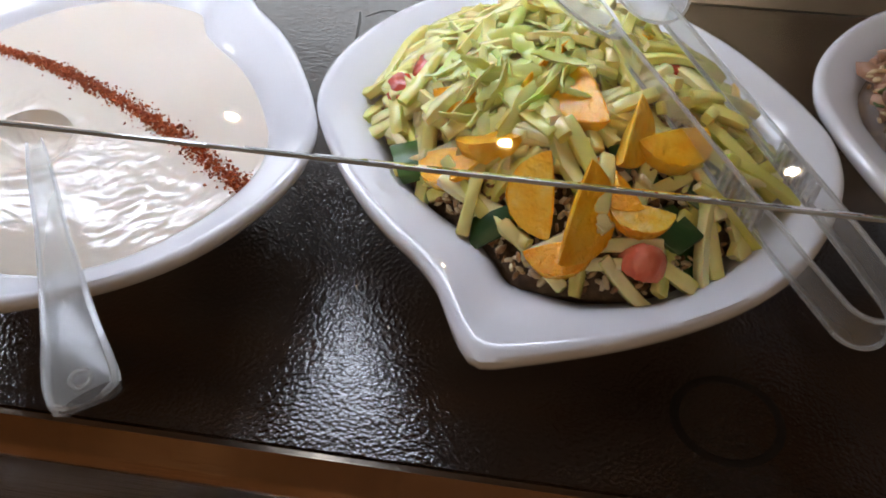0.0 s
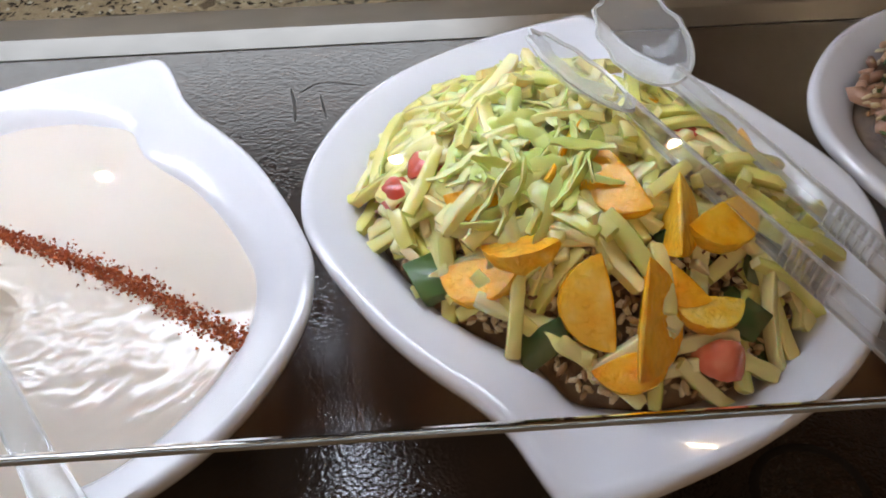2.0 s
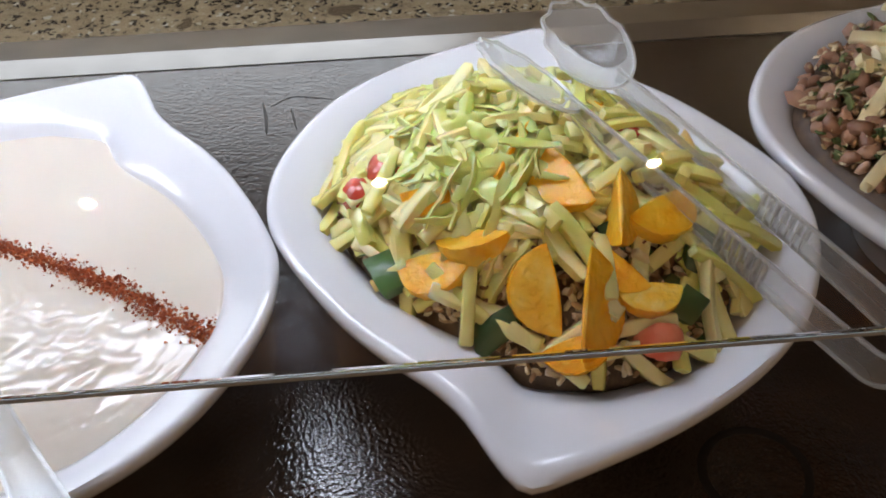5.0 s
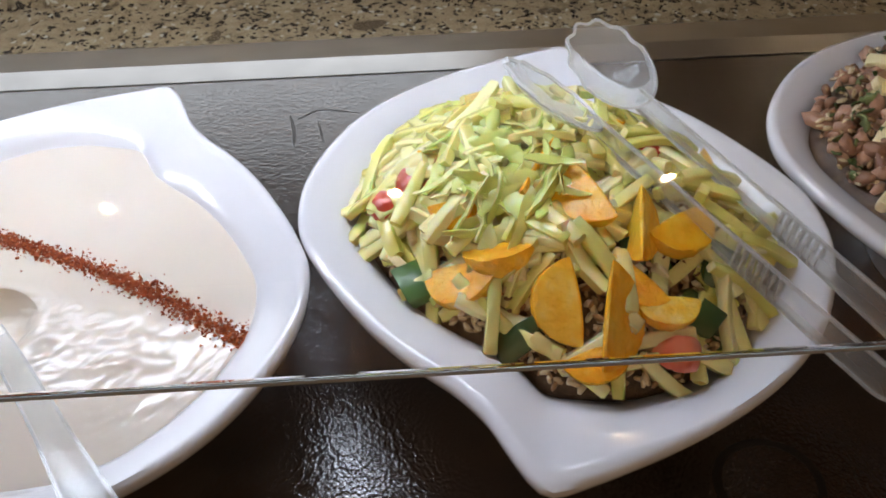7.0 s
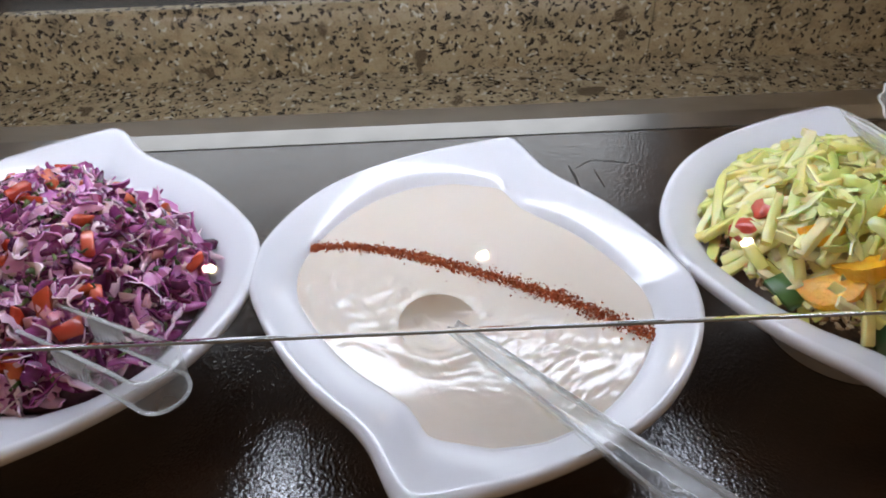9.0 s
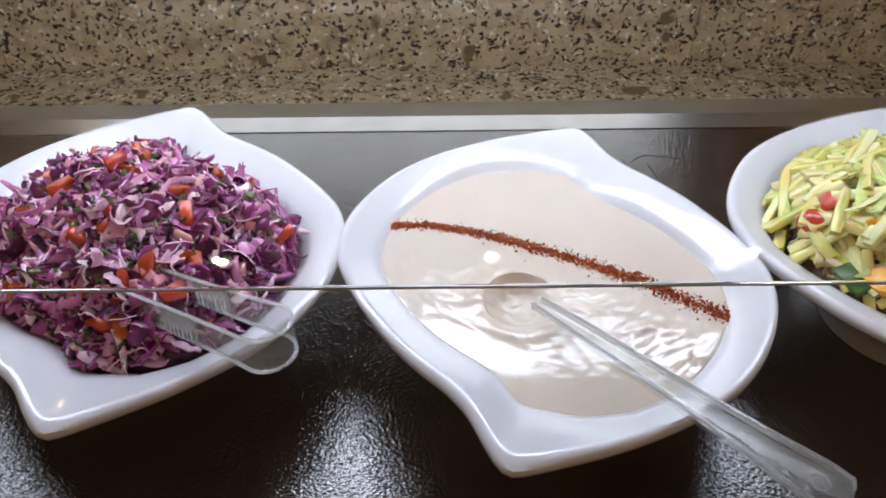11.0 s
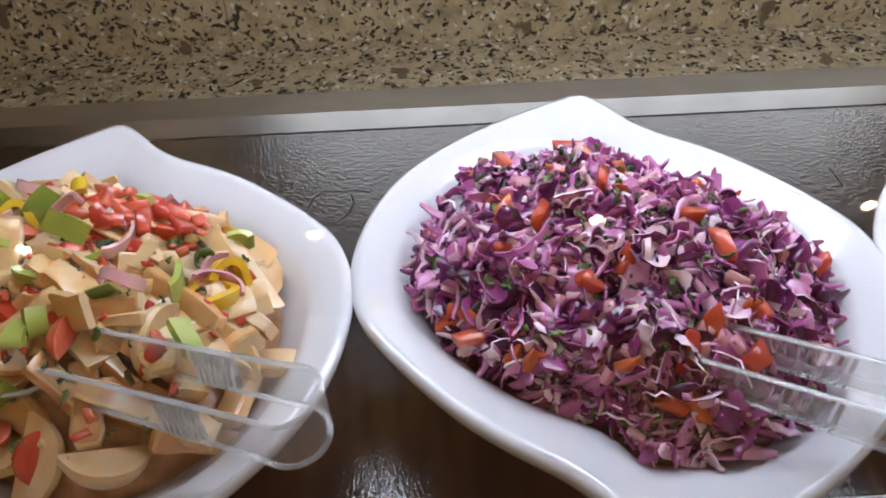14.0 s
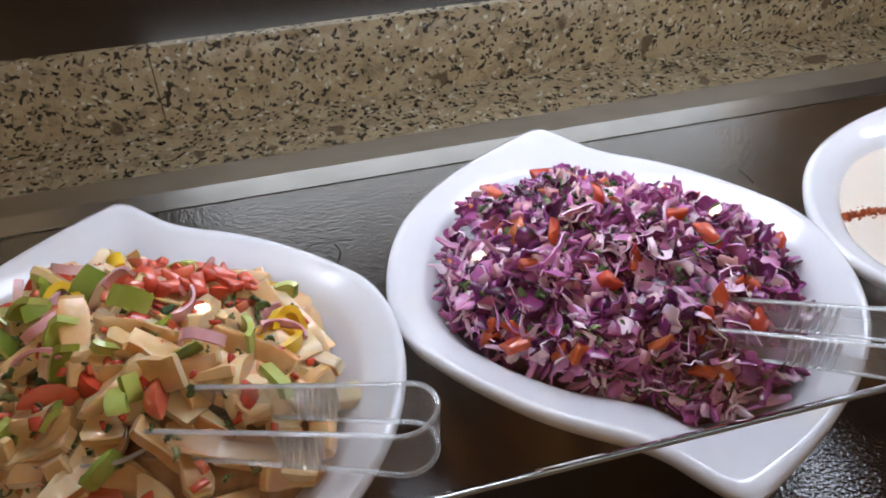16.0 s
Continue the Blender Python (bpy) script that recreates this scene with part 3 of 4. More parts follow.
def heap(cx, cy, turn, height, edge, scale=0.76, lift=None):
    """The surface of a heaped salad: a function of a share s of the rim and an angle, and of x and y."""
    ring = contour(scale)
    c, s_ = math.cos(radians(turn)), math.sin(radians(turn))

    def z_at(x, y):
        dx, dy = x - cx, y - cy
        u, v = dx * c + dy * s_, -dx * s_ + dy * c
        a = math.atan2(v, u) % math.tau
        i = a / math.tau * N
        r = np.interp(i, range(N + 1), radii + [radii[0]])
        q = min(1.15, math.hypot(u, v) / r)
        z = RIM + edge + height * max(-0.4, (1 - q ** 2.2))
        z += 0.009 * noise.noise(Vector((x * 30, y * 30, 3.1)))
        return (z + lift(x, y) if lift else z), q

    angles = [math.atan2(y, x) % math.tau for x, y in ring]
    order = sorted(range(N), key=lambda j: angles[j])
    grid = [k * math.tau / N for k in range(N)]
    rr = [math.hypot(*ring[j]) for j in order]
    aa = [angles[j] for j in order]
    radii = [float(np.interp(g, aa, rr, period=math.tau)) for g in grid]

    def place(q, a):
        i = (a % math.tau) / math.tau * N
        r = float(np.interp(i, range(N + 1), radii + [radii[0]])) * q
        u, v = r * math.cos(a), r * math.sin(a)
        x, y = cx + u * c - v * s_, cy + u * s_ + v * c
        return x, y, z_at(x, y)[0]

    return z_at, place


def mound(place, material_, parent, sink=0.008, name="filling"):
    rings = [[(x, y, z - sink - 0.012 * (q > 0.97)) for x, y, z in (place(q, math.tau * i / 96) for i in range(96))] for q in (0.04, 0.12, 0.22, 0.32, 0.42, 0.52, 0.62, 0.71, 0.79, 0.86, 0.92, 0.97, 1.0)]
    low = [[(x, y, RIM - 0.036) for x, y, z in (place(q, math.tau * i / 96) for i in range(96))] for q in (0.84, 0.3)]
    return part(name, lathe(rings + low, True, True), material_, parent)


def lie(x, y, z, z_at, spin, tilt=12, roll=180):
    """A pose lying on the heap's slope at x, y."""
    e = 0.004
    nx, ny = -(z_at(x + e, y)[0] - z_at(x - e, y)[0]) / (2 * e), -(z_at(x, y + e)[0] - z_at(x, y - e)[0]) / (2 * e)
    up_ = Vector((max(-0.9, min(0.9, nx)), max(-0.9, min(0.9, ny)), 1)).normalized()
    q = up_.to_track_quat("Z", "Y").to_matrix().to_4x4()
    return Matrix.Translation((x, y, z)) @ q @ pose(0, 0, 0, rnd.uniform(-tilt, tilt), rnd.uniform(-tilt, tilt), spin) @ pose(0, 0, 0, rnd.uniform(-roll, roll))


def piece(name, me, parent, m, label=""):
    ob = new(name, me)
    ob.parent = parent
    ob.matrix_basis = m
    return tagged(ob, label) if label else ob


def scatter(name, meshes, parent, count, place, z_at, q_low=0.0, q_high=0.97, lift=0.0, tilt=15, roll=180, keep=None):
    made = 0
    while made < count:
        q, a = math.sqrt(rnd.uniform(q_low ** 2, q_high ** 2)), rnd.uniform(0, math.tau)
        x, y, z = place(q, a)
        if keep and not keep(x, y):
            continue
        piece(name, rnd.choice(meshes), parent, lie(x, y, z + lift + rnd.uniform(-0.003, 0.003), z_at, rnd.uniform(0, 360), tilt, roll))
        made += 1


def joined(name, meshes, material_, parent, count, place, z_at, q_low=0.0, q_high=0.98, lift=0.0, tilt=25, roll=180, keep=None, size=(0.7, 1.25)):
    """Very many small pieces as one mesh."""
    verts, faces, base = [], [], 0
    data = [([v.co.copy() for v in me.vertices], [tuple(p.vertices) for p in me.polygons]) for me in meshes]
    made = 0
    while made < count:
        q, a = math.sqrt(rnd.uniform(q_low ** 2, q_high ** 2)), rnd.uniform(0, math.tau)
        x, y, z = place(q, a)
        if keep and not keep(x, y):
            continue
        m = lie(x, y, z + lift + rnd.uniform(-0.004, 0.004), z_at, rnd.uniform(0, 360), tilt, roll) @ Matrix.Scale(rnd.uniform(*size), 4)
        vs, fs = rnd.choice(data)
        verts += [m @ v for v in vs]
        faces += [tuple(i + base for i in f) for f in fs]
        base += len(vs)
        made += 1
    me = bpy.data.meshes.new(name)
    me.from_pydata(verts, [], faces)
    for p in me.polygons:
        p.use_smooth = True
    me.materials.append(material_)
    ob = new(name, me)
    ob.parent = parent
    return tagged(ob, kind="stuff")


def variants(name, material_, count, make, smooth=True, sharp=1.0):
    return [mesh_of(make(), name, material_, smooth, sharp) for _ in range(count)]


def salad(name, label):
    ob = empty(name, 0, 0, 0, label=label, category="salad")
    return ob


U = rnd.uniform
ORANGES = [
    (0.033, 0.377, 8, 205, 1.08),
    (0.012, 0.397, -45, 170, 0.95),
    (0.064, 0.352, 80, 165, 0.95),
    (0.013, 0.317, -62, 100, 1.05),
    (0.042, 0.304, 84, 150, 1.15),
    (0.089, 0.353, -28, 110, 1.0),
    (-0.017, 0.35, 50, 80, 0.95),
    (-0.036, 0.343, 52, 100, 0.95),
    (-0.036, 0.378, 30, 120, 0.7),
    (-0.043, 0.444, 5, 110, 0.65),
    (0.071, 0.308, -20, 95, 0.75),
    (0.131, 0.429, -25, 160, 0.85),
    (0.062, 0.452, -15, 120, 0.8),
    (0.032, 0.287, 25, 100, 0.8),
    (0.054, 0.323, -80, 120, 0.8),
]
TOMATOES = [(-0.076, 0.408), (-0.06, 0.418), (0.075, 0.291), (0.086, 0.421)]
LEAVES = [(-0.007, 0.309), (-0.059, 0.407), (-0.06, 0.355), (0.088, 0.314), (0.109, 0.341)]

# ---- orange and melon salad ----
bx, by, bz = BOWLS["orange"]
z_at, place = heap(bx, by, bz, 0.040, -0.011, 0.73)
dish = salad("orange_salad", "orange segments, pale green melon sticks and grains heaped as salad")
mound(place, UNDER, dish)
grains = variants("grain", GRAIN, 6, lambda: lump(0.0075, 0.0035, 0.003, 0.15))
joined("grain_layer", grains, GRAIN, dish, 3600, place, z_at, 0.0, 1.0, -0.001)
leafs = variants("leaf_piece", DARK_GREEN, 4, lambda: chunk(U(0.022, 0.030), U(0.014, 0.020), 0.005, 0.4))
for x, y in LEAVES:
    piece("leaf_piece", rnd.choice(leafs), dish, lie(x, y, z_at(x, y)[0] + 0.004, z_at, U(0, 360), 15, 15))
scatter("leaf_piece", leafs, dish, 9, place, z_at, 0.55, 0.97, -0.001, 20, 20)
oranges = variants("orange_segment", ORANGE, 7, lambda: segment(U(0.046, 0.052), U(0.021, 0.025), U(0.023, 0.027)), True, 0.5)
for x, y, spin, turn_, size in ORANGES:
    piece("orange_segment", rnd.choice(oranges), dish, lie(x, y, z_at(x, y)[0] + 0.0085, z_at, spin, 6, 2) @ pose(0, 0, 0, turn_) @ Matrix.Scale(size, 4))


def clear_of(x, y, reach=0.020):
    """True away from the orange segments that lie on top."""
    return all(math.hypot(x - o[0], y - o[1]) > reach for o in ORANGES[:8] + ORANGES[10:11])


SHREDS = (-0.011, 0.406)
bed_sticks = variants("melon_bed", MELON, 6, lambda: stick(U(0.036, 0.054), U(0.0066, 0.0095), U(0.0055, 0.0075), U(-0.06, 0.06), 0.13))
joined("melon_layer", bed_sticks, MELON, dish, 150, place, z_at, 0.0, 0.93, 0.0015, 8, 25, lambda x, y: y > by - 0.055, (0.9, 1.1))
sticks = variants("melon_stick", MELON, 16, lambda: stick(U(0.036, 0.058), U(0.0066, 0.0098), U(0.0055, 0.0075), U(-0.10, 0.10), 0.13), True, 0.8)
scatter("melon_stick", sticks, dish, 90, place, z_at, 0.0, 1.0, 0.003, 9, 25, lambda x, y: clear_of(x, y, 0.010))
scatter("melon_stick", sticks, dish, 74, place, z_at, 0.0, 0.97, 0.009, 9, 25, clear_of)
scatter("melon_stick", sticks, dish, 30, place, z_at, 0.0, 0.80, 0.014, 10, 25, lambda x, y: clear_of(x, y) and y > by - 0.03)
scatter("melon_stick", sticks, dish, 16, place, z_at, 0.80, 1.0, 0.004, 9, 25, lambda x, y: y < by + 0.03)
shavings = variants("melon_shaving", MELON_SKIN, 12, lambda: shred(U(0.026, 0.050), U(0.005, 0.0085), U(-1.2, 1.2), 0.0010))
scatter("melon_shaving", shavings, dish, 62, place, z_at, 0.0, 0.95, 0.016, 16, 60, lambda x, y: math.hypot((x - SHREDS[0]) / 0.040, (y - SHREDS[1]) / 0.046) < 1)
scatter("melon_shaving", shavings, dish, 40, place, z_at, 0.3, 0.98, 0.012, 14, 60, lambda x, y: y > by + 0.03)
nuts = variants("nut_piece", CHEESE, 4, lambda: chunk(U(0.008, 0.014), U(0.006, 0.009), U(0.004, 0.007), 0.5))
scatter("nut_piece", nuts, dish, 14, place, z_at, 0.5, 0.97, 0.003, 30, 180, lambda x, y: y < by - 0.01)
toms = variants("tomato_piece", TOMATO, 4, lambda: segment(U(0.026, 0.032), U(0.020, 0.024), U(0.018, 0.022)))
for x, y in TOMATOES:
    piece("tomato_piece", rnd.choice(toms), dish, lie(x, y, z_at(x, y)[0] + 0.005, z_at, rnd.uniform(0, 360), 10, 10))

# ---- red cabbage salad ----
bx, by, bz = BOWLS["cabbage"]
dip = lambda x, y: -0.016 * math.exp(-(((x + 0.612) / 0.05) ** 2 + ((y - 0.380) / 0.018) ** 2))
z_at, place = heap(bx, by, bz, 0.046, -0.014, 0.73, dip)
dish = salad("red_cabbage_salad", "heaped shredded red cabbage salad with carrot and herbs")
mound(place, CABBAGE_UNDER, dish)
shreds = variants("cabbage_shred", PURPLE, 26, lambda: shred(U(0.016, 0.042), U(0.0028, 0.0072), U(-2.6, 2.6), U(0.0008, 0.0024)))
joined("cabbage_layer", shreds, PURPLE, dish, 2000, place, z_at, 0.0, 1.0, 0.0, 28, 180)
scatter("cabbage_shred", shreds, dish, 200, place, z_at, 0.0, 1.0, 0.006, 26, 180)
dice = variants("carrot_piece", CARROT, 8, lambda: chunk(U(0.009, 0.020), U(0.006, 0.012), U(0.004, 0.009), 0.55))
crumples = variants("cabbage_leaf", PURPLE, 12, lambda: shred(U(0.018, 0.030), U(0.010, 0.016), U(-2.4, 2.4), U(0.002, 0.004)))
scatter("cabbage_leaf", crumples, dish, 190, place, z_at, 0.0, 0.98, 0.006, 40, 180)
reds = variants("tomato_piece", TOMATO, 6, lambda: chunk(U(0.014, 0.024), U(0.009, 0.015), U(0.006, 0.010), 0.45))
scatter("tomato_piece", reds, dish, 15, place, z_at, 0.0, 0.97, 0.006, 35, 180)
scatter("carrot_piece", dice, dish, 30, place, z_at, 0.0, 0.97, 0.007, 40, 180)
pale = variants("onion_cube", ONION, 6, lambda: chunk(U(0.008, 0.014), U(0.006, 0.010), U(0.003, 0.005), 0.4))
scatter("onion_cube", pale, dish, 60, place, z_at, 0.0, 0.97, 0.006, 40, 180)
herbs = variants("herb", HERB, 8, lambda: shred(U(0.005, 0.012), U(0.0015, 0.004), U(-1.5, 1.5), 0.0012))
joined("herb_sprinkle", herbs, HERB, dish, 260, place, z_at, 0.0, 0.98, 0.007, 45)

# ---- yogurt with a stripe of paprika ----
bx, by, bz = BOWLS["yogurt"]
LEVEL = RIM - 0.0150
dish = salad("yogurt_dip", "smooth pale yogurt dip with a stripe of red paprika")
c, s_ = math.cos(radians(bz)), math.sin(radians(bz))
LADLE = (-0.308, 0.350)


def surface(x, y):
    """Flat at the back, stirred into ripples towards the front, dented round the ladle."""
    w = 1 / (1 + math.exp((y - (0.378 - 0.42 * (x - bx))) * 150))
    p = Vector((x * 62 + 1.6 * noise.noise(Vector((x * 30, y * 30, 9))), y * 105 + 1.2 * noise.noise(Vector((x * 40, y * 40, 4))), 1.7))
    band = math.exp(-((y - (0.352 - 0.42 * (x - bx))) / 0.045) ** 2)
    z = band * (0.0008 * noise.noise(p) + 0.0040 * max(0.0, 0.16 - abs(noise.noise(p * 1.1))) + 0.0006 * noise.noise(p * 2.3))
    d = math.hypot(x - LADLE[0], y - LADLE[1])
    slump = 0.045 * w * max(0.0, 0.345 - 0.42 * (x - bx) - y)
    return LEVEL - slump + w * z - 0.011 * math.exp(-(d / 0.022) ** 4) + 0.0010 * math.exp(-((d - 0.034) / 0.007) ** 2)


rim_ring = contour(0.775)
rings = []
for q in [0.02 + 0.98 * i / 110 for i in range(111)]:
    rings.append([(bx + q * (x * c - y * s_), by + q * (x * s_ + y * c), surface(bx + q * (x * c - y * s_), by + q * (x * s_ + y * c)) - (0.0008 if q > 0.995 else 0)) for x, y in rim_ring])
rings.append([(bx + 0.93 * (x * c - y * s_), by + 0.93 * (x * s_ + y * c), LEVEL - 0.02) for x, y in rim_ring])
part("yogurt", lathe(rings, True, True), YOGURT, dish)
verts, faces = [], []
STRIPE = [(-0.409, 0.437), (-0.375, 0.436), (-0.335, 0.424), (-0.300, 0.409), (-0.262, 0.390), (-0.228, 0.371), (-0.195, 0.349), (-0.163, 0.327)]
path = spline(STRIPE, 200, False)
for i in range(4200):
    u = rnd.random()
    px, py = path[int(u * 199.9)]
    px += 0.005
    spread = (0.0018 + 0.0019 * u) * (1.9 if rnd.random() < 0.10 else 1)
    x, y = px + rnd.gauss(0, spread), py + rnd.gauss(0, spread)
    s = abs(rnd.gauss(0.0006, 0.0004)) + 0.0003
    m = Matrix.Translation((x, y, surface(x, y) + rnd.uniform(0, 0.0008))) @ pose(0, 0, 0, U(0, 360), U(0, 360), U(0, 360))
    b0 = len(verts)
    verts += [m @ (Vector(v) * s * U(0.6, 1.4)) for v in ((1, 0, -0.5), (-0.5, 0.87, -0.5), (-0.5, -0.87, -0.5), (0, 0, 0.9))]
    faces += [(b0, b0 + 2, b0 + 1), (b0, b0 + 1, b0 + 3), (b0 + 1, b0 + 2, b0 + 3), (b0 + 2, b0, b0 + 3)]
me = bpy.data.meshes.new("paprika_stripe")
me.from_pydata(verts, [], faces)
me.materials.append(PAPRIKA)
flakes = new("paprika_stripe", me)
flakes.parent = dish
tagged(flakes, "red-brown paprika stripe", kind="stuff")

# ---- potato salad ----
bx, by, bz = BOWLS["potato"]
z_at, place = heap(bx, by, bz, 0.042, -0.012, 0.70)
dish = salad("potato_salad", "potato salad with green pepper, tomato and onion in a white bowl")
mound(place, DRESSED, dish, 0.012)
spuds = variants("potato_wedge", POTATO, 6, lambda: potato_slice(U(0.044, 0.062), U(0.018, 0.024), U(0.010, 0.015)), True, 0.5)
spuds += variants("potato_wedge", POTATO, 10, lambda: stick(U(0.034, 0.058), U(0.014, 0.022), U(0.006, 0.009), U(-0.05, 0.05), 0.22), True, 0.5)
scatter("potato_wedge", spuds, dish, 95, place, z_at, 0.0, 1.0, -0.002, 28, 60)
scatter("potato_wedge", spuds, dish, 55, place, z_at, 0.0, 0.9, 0.006, 30, 60)
scatter("potato_wedge", spuds, dish, 40, place, z_at, 0.62, 1.0, 0.001, 22, 50)
green = variants("pepper_slice", PEPPER, 8, lambda: ring_slice(U(0.012, 0.018), U(0.010, 0.014), 0.0042, U(70, 170), U(0.6, 1), 3))
scatter("pepper_slice", green, dish, 30, place, z_at, 0.0, 0.85, 0.012, 40, 60, lambda x, y: y > by - 0.01 or rnd.random() < 0.3)
yellows = variants("yellow_pepper_slice", YELLOW, 4, lambda: ring_slice(U(0.009, 0.012), U(0.008, 0.011), 0.005, U(250, 350), 1.0, 3))
for x, y in ((-0.852, 0.462), (-0.862, 0.474), (-0.932, 0.482), (-0.836, 0.408), (-0.842, 0.396), (-0.968, 0.455)):
    piece("yellow_pepper_slice", rnd.choice(yellows), dish, lie(x, y, z_at(x, y)[0] + 0.008, z_at, U(0, 360), 35, 30))
toms = variants("tomato_wedge", TOMATO, 6, lambda: segment(U(0.024, 0.036), U(0.014, 0.020), U(0.012, 0.017)))
scatter("tomato_wedge", toms, dish, 30, place, z_at, 0.0, 0.92, 0.006, 30, 180, lambda x, y: y > by or rnd.random() < 0.35)
for x, y in ((-0.865, 0.470), (-0.885, 0.480), (-0.905, 0.470), (-0.870, 0.440), (-0.920, 0.478), (-0.850, 0.455), (-0.893, 0.455), (-0.878, 0.490), (-0.935, 0.465)):
    piece("tomato_wedge", rnd.choice(toms), dish, lie(x, y, z_at(x, y)[0] + 0.010, z_at, U(0, 360), 30, 180))
mush = variants("chopped_tomato", TOMATO, 6, lambda: chunk(U(0.010, 0.017), U(0.008, 0.012), U(0.005, 0.009), 0.5))
scatter("chopped_tomato", mush, dish, 22, place, z_at, 0.0, 0.9, 0.015, 30, 180, lambda x, y: math.hypot((x + 0.895) / 0.045, (y - 0.462) / 0.030) < 1)
onions = variants("onion_slice", ONION, 6, lambda: ring_slice(U(0.012, 0.018), U(0.005, 0.009), 0.0024, U(110, 220), U(0.7, 1)))
scatter("onion_slice", onions, dish, 12, place, z_at, 0.0, 0.8, 0.015, 40, 40)
joined("herb_sprinkle", herbs, HERB, dish, 150, place, z_at, 0.0, 0.95, 0.010)
bits = variants("dressing_bit", TOMATO, 5, lambda: chunk(U(0.003, 0.008), U(0.003, 0.006), U(0.002, 0.004), 0.5))
joined("dressing_sprinkle", bits, TOMATO, dish, 70, place, z_at, 0.0, 0.95, 0.012)

# ---- ham, cheese and grain salad ----
bx, by, bz = BOWLS["grain"]
z_at, place = heap(bx, by, bz, 0.040, -0.004, 0.80)
dish = salad("ham_salad", "chopped ham, cheese and grain salad with herbs in a white bowl")
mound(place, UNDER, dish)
hams = variants("ham_piece", HAM, 8, lambda: lump(U(0.010, 0.020), U(0.008, 0.014), U(0.006, 0.010), 0.35))
joined("ham_layer", hams, HAM, dish, 900, place, z_at, 0.0, 0.99, 0.0, 40)
joined("grain_layer", grains, GRAIN, dish, 1500, place, z_at, 0.0, 0.99, 0.003)
cheeses = variants("cheese_stick", CHEESE, 6, lambda: stick(U(0.022, 0.045), U(0.007, 0.011), U(0.005, 0.008), U(-0.1, 0.1), 0.25))
scatter("cheese_stick", cheeses, dish, 45, place, z_at, 0.0, 0.97, 0.006, 35, 180)
joined("herb_sprinkle", herbs, HERB, dish, 320, place, z_at, 0.0, 0.99, 0.006, 45)


# ---- serving tools ----
def band(path_pts, heights, thick, tilt=0.0):
    """An upright band along a path of (x, y, z); heights: its height at each point."""
    pts = [Vector(p) for p in path_pts]
    rings = []
    for i, p in enumerate(pts):
        d = (pts[min(i + 1, len(pts) - 1)] - pts[max(i - 1, 0)]).normalized()
        side = d.cross(Vector((0, 0, 1))).normalized()
        upv = side.cross(d).normalized()
        h, t = heights[i] / 2, thick / 2
        rings.append([p + side * a * t + upv * c * h for a, c in ((1, -1), (1, 0.94), (0.5, 1), (-0.5, 1), (-1, 0.94), (-1, -1))])
    return lathe(rings, True, True)


def spoon_end(length, width, depth, thick=0.0016, scallops=0):
    """A shallow cupped blade along +x, its edge scalloped if asked."""
    rings = []
    for side in (0, 1):
        rows = []
        for q in (0.02, 0.35, 0.65, 0.88, 1.0):
            ring = []
            for i in range(36):
                a = math.tau * i / 36
                r = q * (1 + (0.05 * math.cos(scallops * a) * (math.cos(a) > -0.2) if scallops and q > 0.7 else 0))
                ring.append((length / 2 + r * length / 2 * math.cos(a), r * width / 2 * math.sin(a), -depth * (1 - q * q) - side * thick))
            rows.append(ring)
        rings += rows if side == 0 else rows[::-1]
    return lathe(rings, True, True)


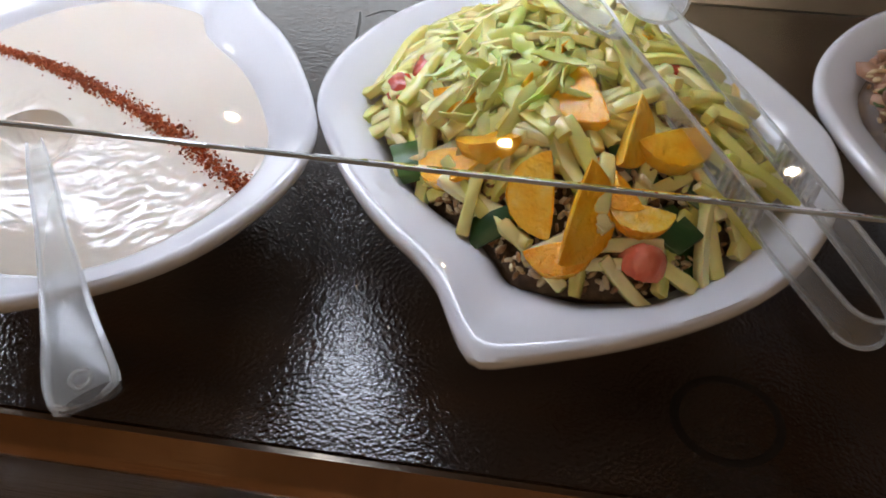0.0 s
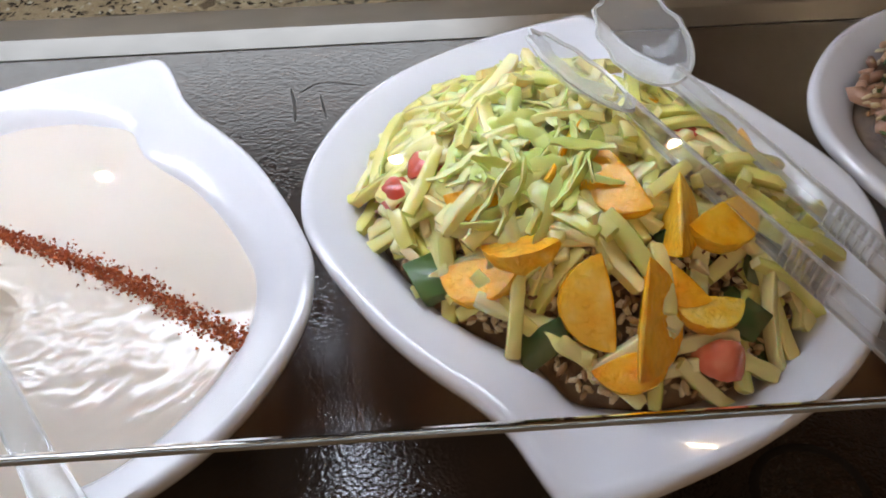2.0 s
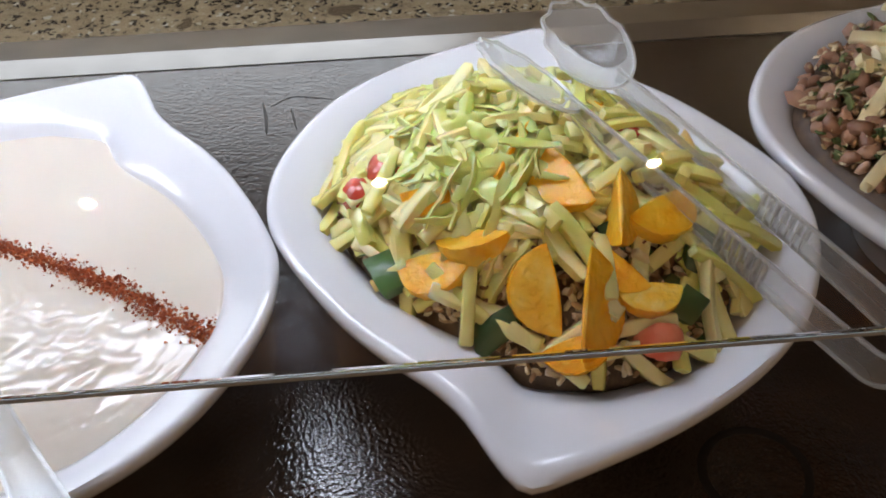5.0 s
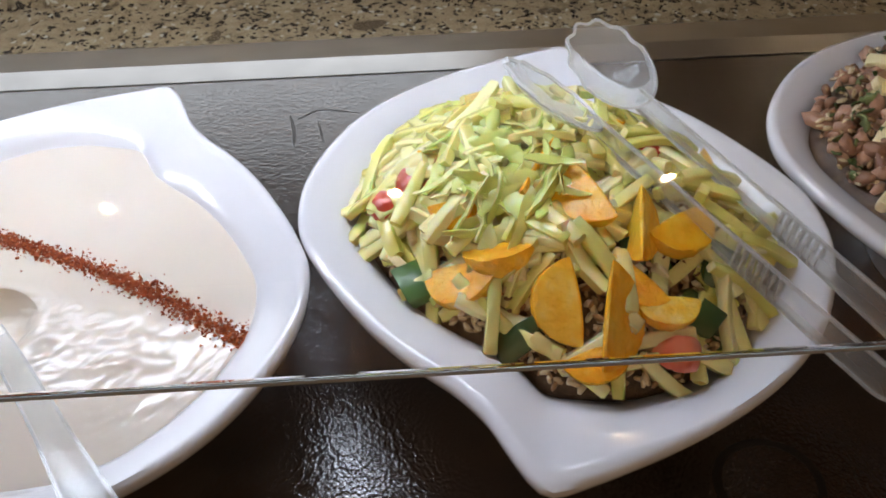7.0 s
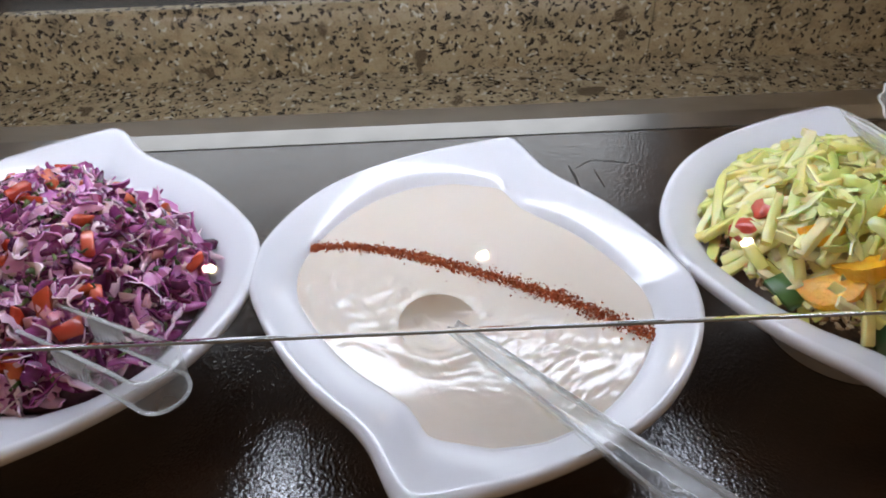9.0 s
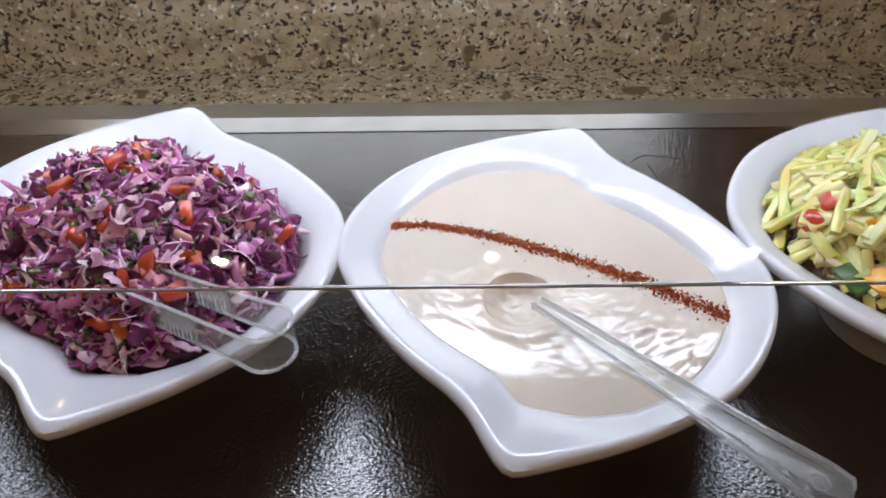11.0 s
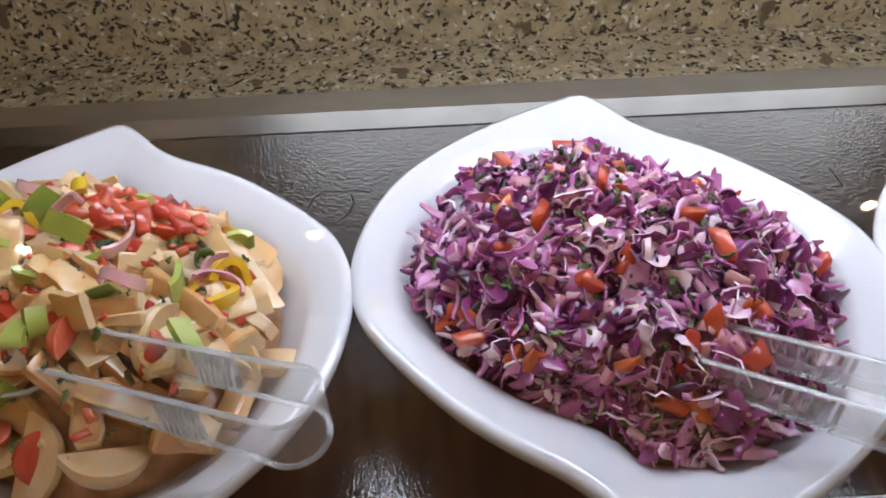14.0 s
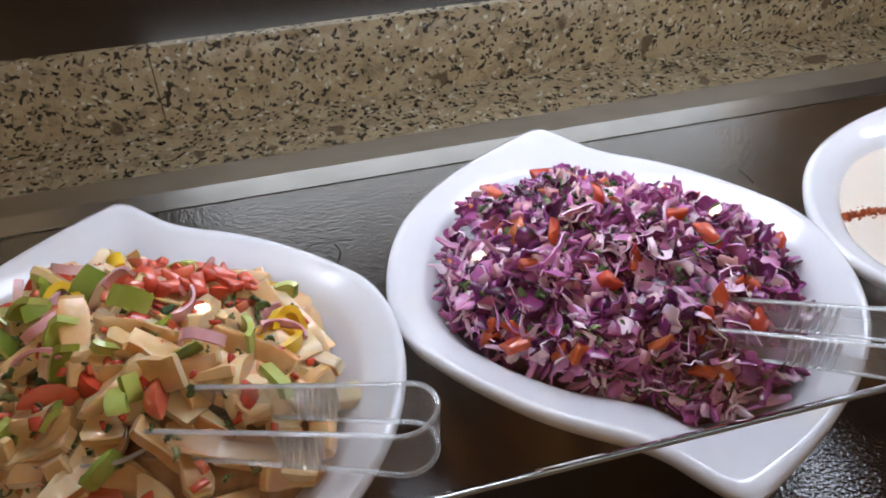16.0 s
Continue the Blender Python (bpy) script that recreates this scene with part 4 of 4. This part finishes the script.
def tongs(loop, tip, gap, loop_z, tip_z, height, label, blade=0.055, broad=0.036, pitch=-4, spread=4):
    """Clear one-piece tongs: a round loop at one end, two ridged arms, two scalloped blades."""
    thing = empty("serving_tongs", *loop, loop_z, label=label, category="tongs", group="clear plastic tongs")
    d = Vector((tip[0] - loop[0], tip[1] - loop[1], 0))
    reach = d.length
    thing.matrix_basis = pose(*loop, loop_z, 0, 0, math.degrees(math.atan2(d.y, d.x)))
    rise = tip_z - loop_z
    r = 0.017
    half_arc = [(-r * math.cos(a) + r, r * math.sin(a)) for a in (i * math.pi / 2 / 8 for i in range(9))]
    arms = [(reach * u, r + (gap - r) * math.sin(u * math.pi / 2) ** 0.8) for u in (0.2, 0.35, 0.5, 0.65, 0.8, 0.92, 1.0)]
    plan = [(x, -y) for x, y in arms[::-1]] + [(x, -y) for x, y in half_arc[::-1]] + half_arc[1:] + arms
    pts = [(x, y, rise * max(0, x / reach)) for x, y in plan]
    tall = [height * (1 - 0.35 * max(0, x / reach)) for x, y in plan]
    body = part("spring_band", band(pts, tall, 0.0022), PLASTIC, thing)
    for s in (-1, 1):
        part("rim", band([(x, y, z + s * h / 2) for (x, y, z), h in zip(pts, tall)], [0.0012] * len(pts), 0.0026), PLASTIC_EDGE, body, "bright moulded rim")
    for s in (-1, 1):
        for k in range(7):
            u = 0.36 + 0.022 * k
            y = s * (r + (gap - r) * math.sin(u * math.pi / 2) ** 0.8)
            part("grip_ridge", box(reach * u - 0.0009, reach * u + 0.0009, y - 0.0024, y + 0.0024, rise * u - height * 0.38, rise * u + height * 0.38), PLASTIC_EDGE, thing)
        b = part("blade", spoon_end(blade, broad, 0.010, 0.0016, 11), BLADE_PLASTIC, thing, "scalloped clear blade")
        edge_rings = []
        for i in range(60):
            a = math.tau * i / 60
            k = 1 + 0.05 * math.cos(11 * a) * (math.cos(a) > -0.2)
            cx, cy = blade / 2 + k * blade / 2 * math.cos(a), k * broad / 2 * math.sin(a)
            edge_rings.append([(cx + 0.0013 * math.cos(a) * c, cy + 0.0013 * math.sin(a) * c, 0.0013 * d_ - 0.0006) for c, d_ in ((1, 0), (0, 1), (-1, 0), (0, -1))])
        hoop = lathe(edge_rings + [edge_rings[0]], False, False)
        part("blade_rim", hoop, BLADE_EDGE, b, "bright scalloped rim")
        b.matrix_basis = pose(reach - 0.006, s * gap, rise, s * 24, pitch, s * spread)
    return thing


tongs((-0.463, 0.264), (-0.620, 0.371), 0.014, 1.038, 1.006, 0.028, "clear plastic tongs stuck into the red cabbage salad", 0.045, 0.034, 14)
tongs((-0.770, 0.288), (-0.918, 0.354), 0.015, 1.046, 1.022, 0.034, "clear plastic tongs resting in the potato salad", 0.045, 0.034, 14)
tongs((0.188, 0.258), (0.064, 0.433), 0.020, 1.012, 1.056, 0.022, "clear plastic tongs lying across the orange salad", 0.072, 0.042, -14, 8)

ladle = empty("ladle", LADLE[0], LADLE[1], LEVEL, label="cloudy clear plastic ladle standing in the yogurt", category="ladle")
END = (-0.162, 0.153, 1.029)
d = Vector((END[0] - LADLE[0], END[1] - LADLE[1], END[2] - LEVEL))
eye_ring = [[(d.x * 0.94 + r * math.cos(a), d.y * 0.94 + r * math.sin(a), d.z * 0.945 + 0.004 + h) for a in (i * math.tau / 20 for i in range(20))] for r, h in ((0.0035, 0.0), (0.0035, 0.0016), (0.0055, 0.0016), (0.0055, 0.0))]
part("hanging_hole", lathe(eye_ring, False, False), PLASTIC_EDGE, ladle, "ringed hanging hole")
cup = part("cup", spoon_end(0.056, 0.052, 0.015, 0.002), YOGURT, ladle, "yogurt-coated cup")
cup.matrix_basis = pose(-0.028, 0, 0.0010, 9, 3, 0)
handle_pts = [(d.x * u + 0.006 * (1 - u), d.y * u - 0.004 * (1 - u), 0.003 + d.z * u ** 0.9) for u in (0.03, 0.1, 0.2, 0.32, 0.45, 0.58, 0.7, 0.8, 0.88, 0.94, 0.985, 1.0)]
wide = [0.010, 0.012, 0.014, 0.015, 0.016, 0.019, 0.022, 0.025, 0.029, 0.031, 0.029, 0.018]
rings = []
for i, p in enumerate(handle_pts):
    dv = (Vector(handle_pts[min(i + 1, 11)]) - Vector(handle_pts[max(i - 1, 0)])).normalized()
    side = dv.cross(Vector((0, 0, 1))).normalized()
    upv = side.cross(dv)
    h = wide[i] / 2
    rings.append([Vector(p) + side * a * h + upv * b * 0.003 for a, b in ((-1, 1.4), (-0.8, 1.4), (-0.72, 0.3), (0.72, 0.3), (0.8, 1.4), (1, 1.4), (1, -0.8), (0.8, -0.5), (-0.8, -0.5), (-1, -0.8))])
shaft = part("handle", lathe(rings, True, True), FROSTED, ladle, "channelled clear handle")
for lo, hi in ((0, 2), (3, 5)):
    rail = [[Vector(r[lo]) + Vector((0, 0, 0.0006)), Vector(r[hi - 1]) + Vector((0, 0, 0.0006)), Vector(r[hi - 1]) - Vector((0, 0, 0.003)), Vector(r[lo]) - Vector((0, 0, 0.003))] for r in rings] if lo == 0 else [[Vector(r[4]) + Vector((0, 0, 0.0006)), Vector(r[5]) + Vector((0, 0, 0.0006)), Vector(r[5]) - Vector((0, 0, 0.003)), Vector(r[4]) - Vector((0, 0, 0.003))] for r in rings]
    part("rail", lathe(rail, True, True), PLASTIC_EDGE, shaft, "bright raised edge")
